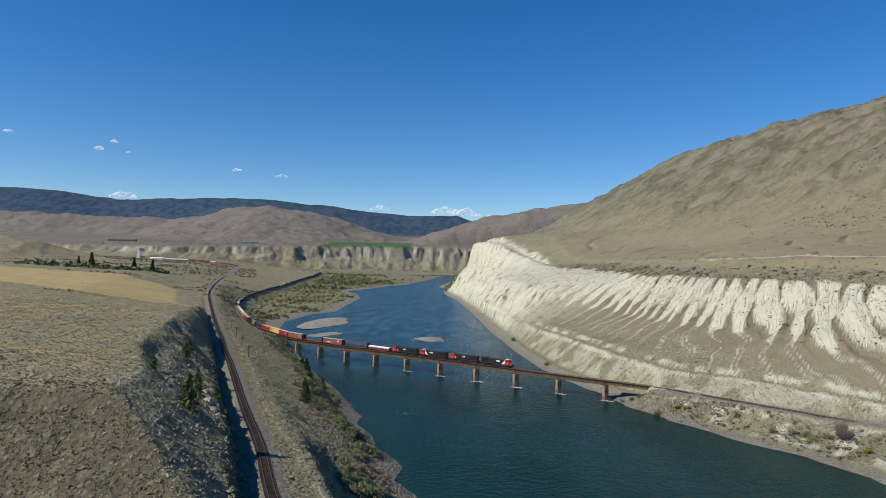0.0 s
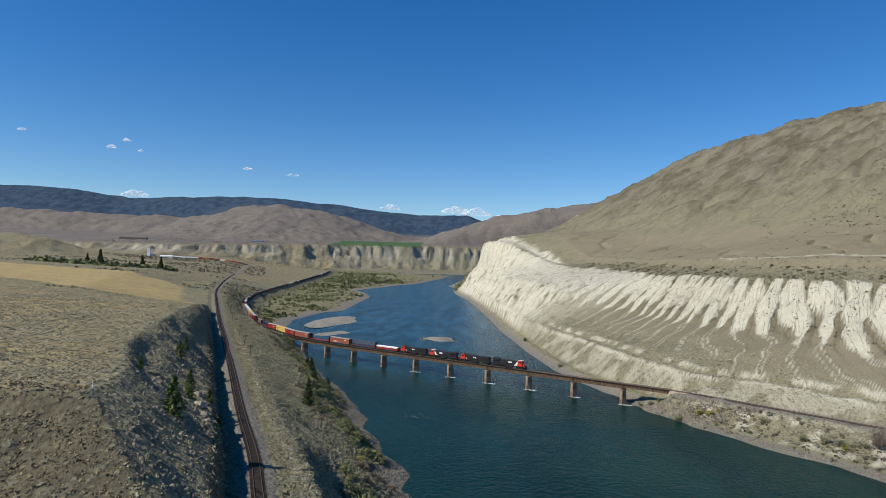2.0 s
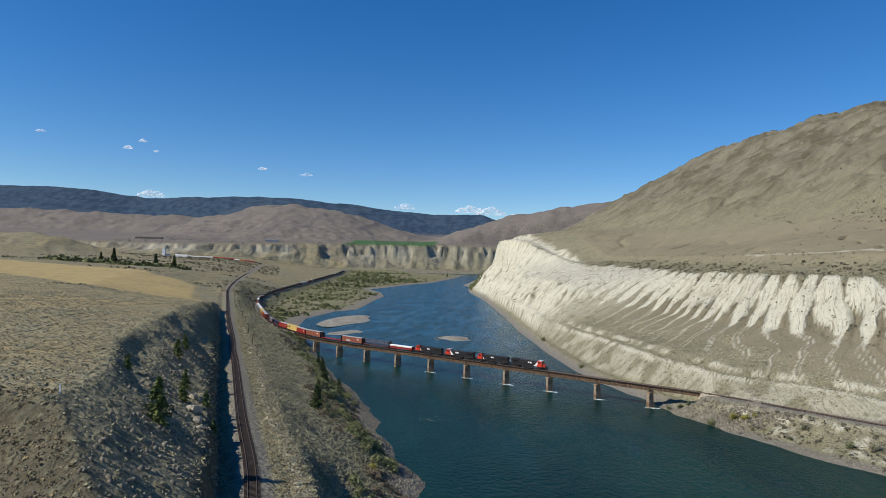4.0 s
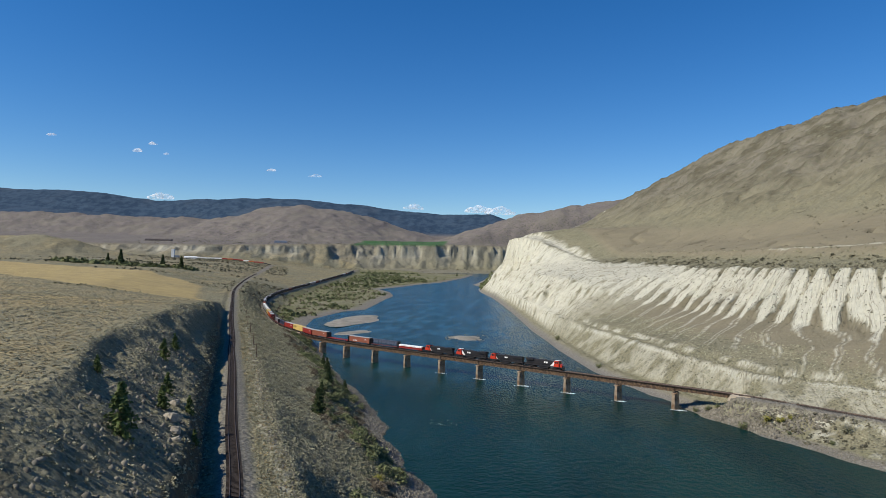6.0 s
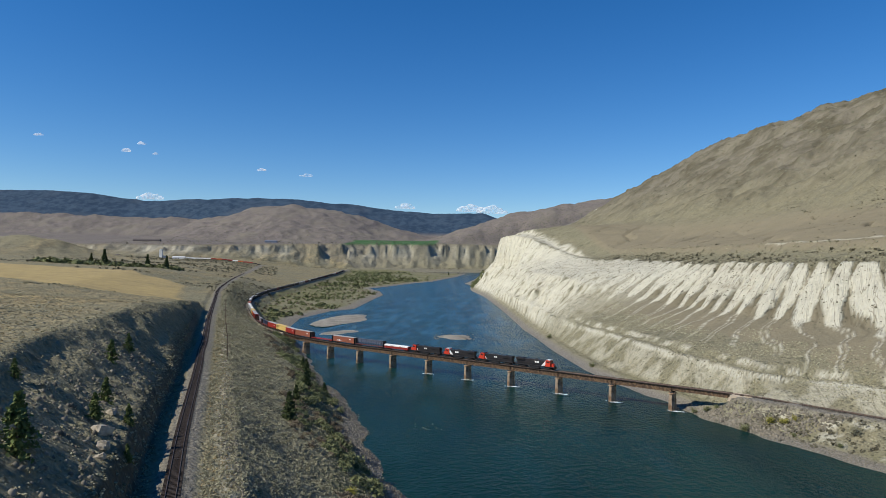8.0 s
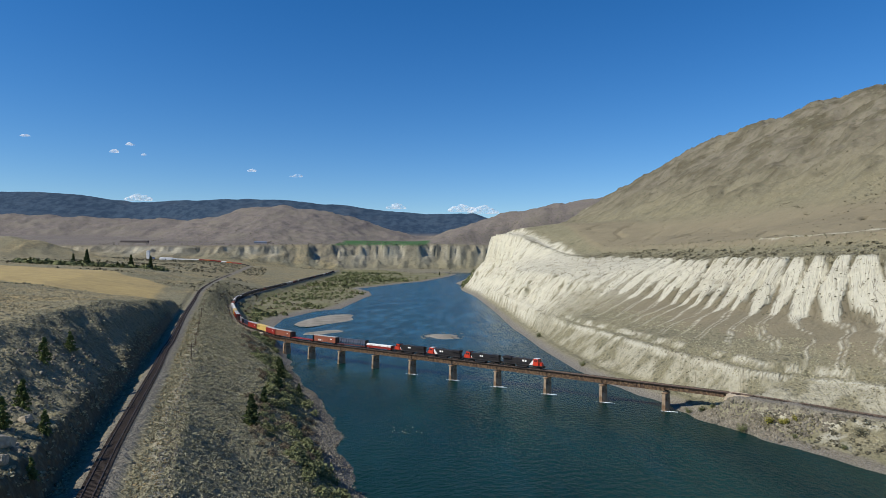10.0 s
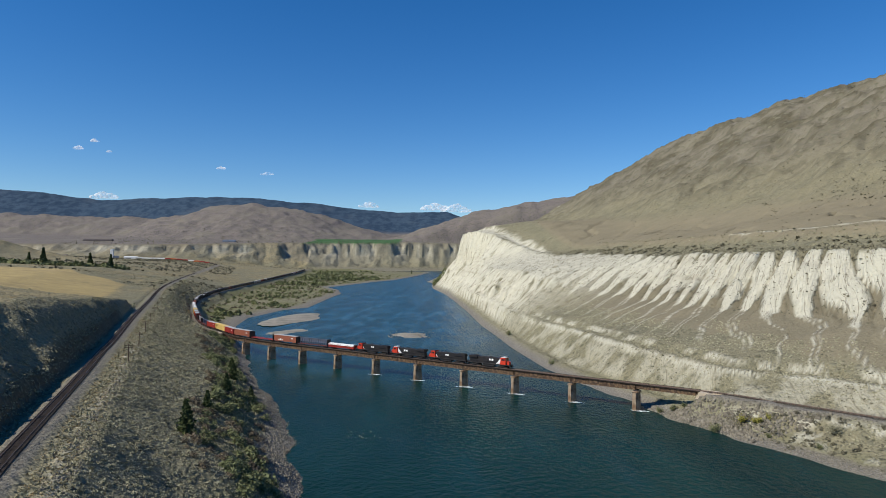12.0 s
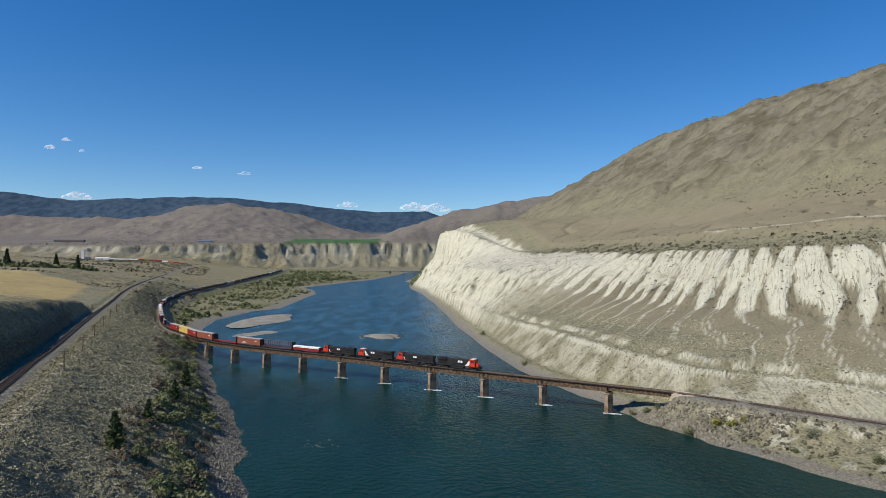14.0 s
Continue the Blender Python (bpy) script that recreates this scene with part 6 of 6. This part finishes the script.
def outcrop(x, y, size, seed):
    """A pale weathered block of bedrock standing out of the cutting."""
    bm = bmesh.new()
    made = bmesh.ops.create_cube(bm, size=1.0)["verts"]
    bmesh.ops.subdivide_edges(bm, edges=bm.edges, cuts=4, use_grid_fill=True)
    for v in bm.verts:
        p = v.co.normalized() * 0.62 * 0.45 + v.co * 0.55
        n = noise.noise(p * 3 + Vector((seed, 0, 0))) * 0.22 + noise.noise(p * 8 + Vector((0, seed, 0))) * 0.08
        v.co = Vector((p.x * 1.6, p.y * 1.1, p.z * 1.0)) * (1 + n) * size
    ob = part("rock_outcrop", bm, PALE_ROCK)
    ob.matrix_world = pose(x, y, height(x, y) + size * 0.12, 0, 20, 40 + seed * 31)
    return tagged(ob, "pale fractured rock outcrop in the shaded cutting", "rock", "rock outcrops")


PALE_ROCK = material("pale_fractured_rock", (0.36, 0.32, 0.25), 0.9, spread=0.45, grain=1.5, bump=0.2, bump_size=3.0)
for i, (x, y, g) in enumerate(((-56, 152, 1.7), (-54, 149, 1.3), (-58, 157, 1.2), (-62, 165, 1.1), (-51, 143, 0.9))):
    outcrop(x, y, g, i + 1)

# ---- far buildings, the waiting train, clouds ----
TIN = material("white_tin_cladding", (0.72, 0.72, 0.70), 0.5, spread=0.1, grain=0.5, bump=0.02)
BLUE_TIN = material("blue_tin_cladding", (0.13, 0.16, 0.21), 0.6, spread=0.1, grain=0.5, bump=0.02)
TAN_WALL = material("tan_house_wall", (0.42, 0.33, 0.23), 0.8, spread=0.15, grain=0.6, bump=0.02)
ROOF = material("dark_roofing", (0.10, 0.085, 0.08), 0.85, spread=0.2, grain=0.8, bump=0.02)


def shed(x, y, length, width, tall, wall, roof, turn, label, name="shed"):
    ob = empty(name, pose(x, y, height(x, y) - 0.3, 0, 0, turn), label, "building", "far buildings")
    bm = bmesh.new()
    box(bm, -length / 2, length / 2, -width / 2, width / 2, 0, tall)
    part("wall", bm, wall, ob)
    bm = bmesh.new()
    prism(bm, [(-width / 2 - 0.4, tall), (0, tall + width * 0.22), (width / 2 + 0.4, tall), (width / 2 + 0.4, tall - 0.2), (-width / 2 - 0.4, tall - 0.2)], -length / 2 - 0.4, length / 2 + 0.4)
    r = part("roof", bm, roof, ob)
    r.matrix_local = pose(0, 0, 0, 0, 0, 90)
    bm = bmesh.new()
    box(bm, -1.6, 1.6, -width / 2 - 0.06, -width / 2 + 0.04, 0, min(3.2, tall * 0.8))
    part("door", bm, ROOF, ob)
    return ob


def elevator(x, y):
    ob = empty("grain_elevator", pose(x, y, height(x, y) - 0.5, 0, 0, 10), "white grain elevator tower beside the far siding", "building")
    bm = bmesh.new()
    box(bm, -4.5, 4.5, -4.5, 4.5, 0, 24, 0.1)
    part("tower", bm, TIN, ob)
    bm = bmesh.new()
    prism(bm, [(-4.8, 24), (-2, 27.5), (2, 27.5), (4.8, 24)], -4.8, 4.8)
    part("roof", bm, TIN, ob)
    bm = bmesh.new()
    box(bm, 4.6, 20, -4, 4, 0, 7, 0.1)
    part("annex", bm, BLUE_TIN, ob)


elevator(-1010, 2095)
shed(-920, 2030, 38, 12, 5, TIN, TIN, 8, "long low white shed on the far flat")
shed(-1260, 2120, 16, 10, 5, TAN_WALL, ROOF, 30, "small tan house on the far flat", "house")
shed(-1225, 2150, 12, 9, 4.5, TIN, ROOF, 10, "small white house on the far flat", "house")
shed(-1390, 2200, 14, 10, 5, TAN_WALL, ROOF, 50, "small tan house on the far flat", "house")
shed(-1130, 2050, 14, 9, 4.5, TAN_WALL, ROOF, 0, "small tan house beside the siding", "house")
shed(-860, 2760, 52, 16, 6, BLUE_TIN, BLUE_TIN, 5, "long blue shed on the upper terrace")
shed(-1330, 2620, 110, 14, 6, ROOF, ROOF, 3, "long dark shed on the upper terrace")

siding = [(-985, 2150), (-850, 2150), (-780, 2148), (-715, 2135), (-600, 2060)]
SIDE_P, SIDE_S = spline(siding, 4.0)


def on_siding(s):
    return Vector((float(np.interp(s, SIDE_S, SIDE_P[:, 0])), float(np.interp(s, SIDE_S, SIDE_P[:, 1]))))


far_models = [(8.8, boxcar(8.8, WHITE, "white boxcar of the train on the far siding", 4.8)), (8.8, boxcar(8.8, ORANGE, "orange-red boxcar of the train on the far siding", 4.8)),
              (8.8, boxcar(8.8, BOX_RED, "dark red boxcar of the train on the far siding", 4.8)), (8.4, tank_car(8.4, BOX_DARK, "black tank car at the end of the far siding"))]
far_order = [0] * 6 + [2, 1, 2, 2, 0, 1, 2, 2, 3, 3]
s_at, seen_models = 6.0, set()
for k in far_order:
    half, model = far_models[k]
    ob = model if k not in seen_models else copy_thing(model, pose(0, 0, 0))
    seen_models.add(k)
    a, b = on_siding(s_at), on_siding(s_at + 2 * half)
    mid = (a + b) / 2
    ob.matrix_world = frame_between(a, b, max(height(a.x, a.y), height(mid.x, mid.y), height(b.x, b.y)) + 0.1)
    for o in (ob, *ob.children_recursive):
        tagged(o, group="cars on the far siding") if o is ob else None
    s_at += 2 * half + 1.0


CLOUD = bpy.data.materials.new("glowing_white_cloud")
CLOUD.use_nodes = True
cn, cl = CLOUD.node_tree.nodes, CLOUD.node_tree.links
cn["Principled BSDF"].inputs["Base Color"].default_value = (0.95, 0.95, 0.96, 1)
cn["Principled BSDF"].inputs["Roughness"].default_value = 1.0
cloud_glow = cn.new("ShaderNodeBsdfTranslucent")
# added emission brightens the sides the sun leaves dark
cn["Principled BSDF"].inputs["Emission Color"].default_value = (0.9, 0.95, 1.0, 1)
cn["Principled BSDF"].inputs["Emission Strength"].default_value = 0.45
cloud_glow.inputs["Color"].default_value = (0.95, 0.95, 0.96, 1)
cloud_tex, cloud_span = cn.new("ShaderNodeTexNoise"), cn.new("ShaderNodeMapRange")
cloud_tex.inputs["Scale"].default_value, cloud_tex.inputs["Detail"].default_value = 0.03, 5.0
cloud_geo = cn.new("ShaderNodeNewGeometry")
cl.new(cloud_geo.outputs["Position"], cloud_tex.inputs["Vector"])
cloud_span.inputs["From Min"].default_value, cloud_span.inputs["From Max"].default_value = 0.38, 0.66
cloud_span.inputs["To Max"].default_value = 0.6
cl.new(cloud_tex.outputs["Fac"], cloud_span.inputs["Value"])
cloud_mix = cn.new("ShaderNodeMixShader")
cl.new(cn["Principled BSDF"].outputs[0], cloud_mix.inputs[1]), cl.new(cloud_glow.outputs[0], cloud_mix.inputs[2])
cloud_fade, cloud_air = cn.new("ShaderNodeMixShader"), cn.new("ShaderNodeBsdfTransparent")
cl.new(cloud_span.outputs[0], cloud_fade.inputs[0]), cl.new(cloud_air.outputs[0], cloud_fade.inputs[1]), cl.new(cloud_mix.outputs[0], cloud_fade.inputs[2])
cl.new(cloud_fade.outputs[0], cn["Material Output"].inputs[0])


def cloud(x, z, width, tall, seed, lumps=30):
    """A small fair-weather cloud: a heap of thin puffs with a flat base."""
    r = random.Random(seed)
    bm = bmesh.new()
    for i in range(lumps):
        k = r.triangular(-1, 1, r.uniform(-0.4, 0.4))
        size = tall * (0.16 + 0.30 * (1 - abs(k)) ** 0.8) * r.uniform(0.6, 1.1)
        made = bmesh.ops.create_icosphere(bm, subdivisions=2, radius=size)["verts"]
        c = Vector((k * width / 2, r.uniform(-0.1, 0.1) * width, r.uniform(0, 0.45) * tall * (1 - abs(k))))
        for v in made:
            v.co = v.co * (1 + 0.3 * noise.noise(v.co * (2.2 / size) + Vector((seed, i, 0))))
            v.co.x *= 1.5
            v.co += c
            v.co.z = max(v.co.z, -tall * 0.10)
    ob = part("cloud", bm, CLOUD, smooth=True)
    hull = ob.modifiers.new("hull", "REMESH")
    hull.mode, hull.voxel_size, hull.use_smooth_shade = "VOXEL", tall / 12, True
    ob.location = (x, 4800, z)
    return tagged(ob, "small white fair-weather cloud low in the blue sky", "cloud", "clouds", "structure")


for i, (x, z, w, h) in enumerate(((-1250, 700, 110, 28), (-2440, 520, 220, 62), (-500, 468, 150, 48), (-10, 452, 250, 62), (150, 440, 230, 66), (330, 424, 150, 28), (-2640, 880, 70, 34), (-2520, 935, 70, 26), (-2410, 855, 50, 20), (-1590, 740, 90, 22), (-3330, 1000, 80, 24))):
    cloud(x, z, w, h, i + 1)

# broken water round the piers and over the shallows
FOAM = material("white_water", (0.75, 0.78, 0.78), 0.6, spread=0.1, bump=0.02)


def foam(x, y, length, width, turn, seed, label):
    r = random.Random(seed)
    bm = bmesh.new()
    for i in range(44):
        cx, cy = r.gauss(0, length * 0.24), r.gauss(0, width * 0.24)
        n, rad = 7, r.uniform(0.12, 0.12 + 0.05 * length)
        bm.faces.new([bm.verts.new((cx + math.cos(2 * math.pi * j / n) * rad * r.uniform(0.6, 2.6), cy + math.sin(2 * math.pi * j / n) * rad * r.uniform(0.5, 1.0), 0.05 + 0.0007 * i)) for j in range(n)])
    ob = part("foam", bm, FOAM)
    ob.matrix_world = pose(x, y, 0, 0, 0, turn)
    return tagged(ob, label, "white water", "foam on the river", "structure")


for k in (1, 2, 3, 4, 5, 6):
    q = on_main(SPAN * k)
    foam(q.x + 0.4, q.y - 2.9, 6.5, 2.0, -20, k, "white water curling round a bridge pier")
foam(-4, 598, 16, 5, 10, 22, "white water above the stony islet")
foam(8, 585, 22, 8, 10, 23, "white water beside the stony islet")
foam(-14, 628, 26, 6, 0, 24, "white water on the shoals upstream")
foam(5, 650, 22, 6, 0, 25, "white water on the shoals upstream")

# ties of the hillside track: those the camera passes are single pieces
TIE = tie_mesh()
tie_row = tie_places(UPPER_P, UPPER_S, 0, UPPER_S[-1] * 0.6, 0.55, TRACK_Z - 0.04)
first = next(i for i, p in enumerate(tie_row) if p[1] > 105)
for x, y, z, a in tie_row[first:first + 290]:
    share("tie", TIE, upper_track, pose(x, y, z, 0, 0, math.degrees(a)))
many_boxes("timber_bed", tie_row[:first] + tie_row[first + 290:], (0.115, 1.3, 0.1), TIMBER, upper_track, "dark timber ties")
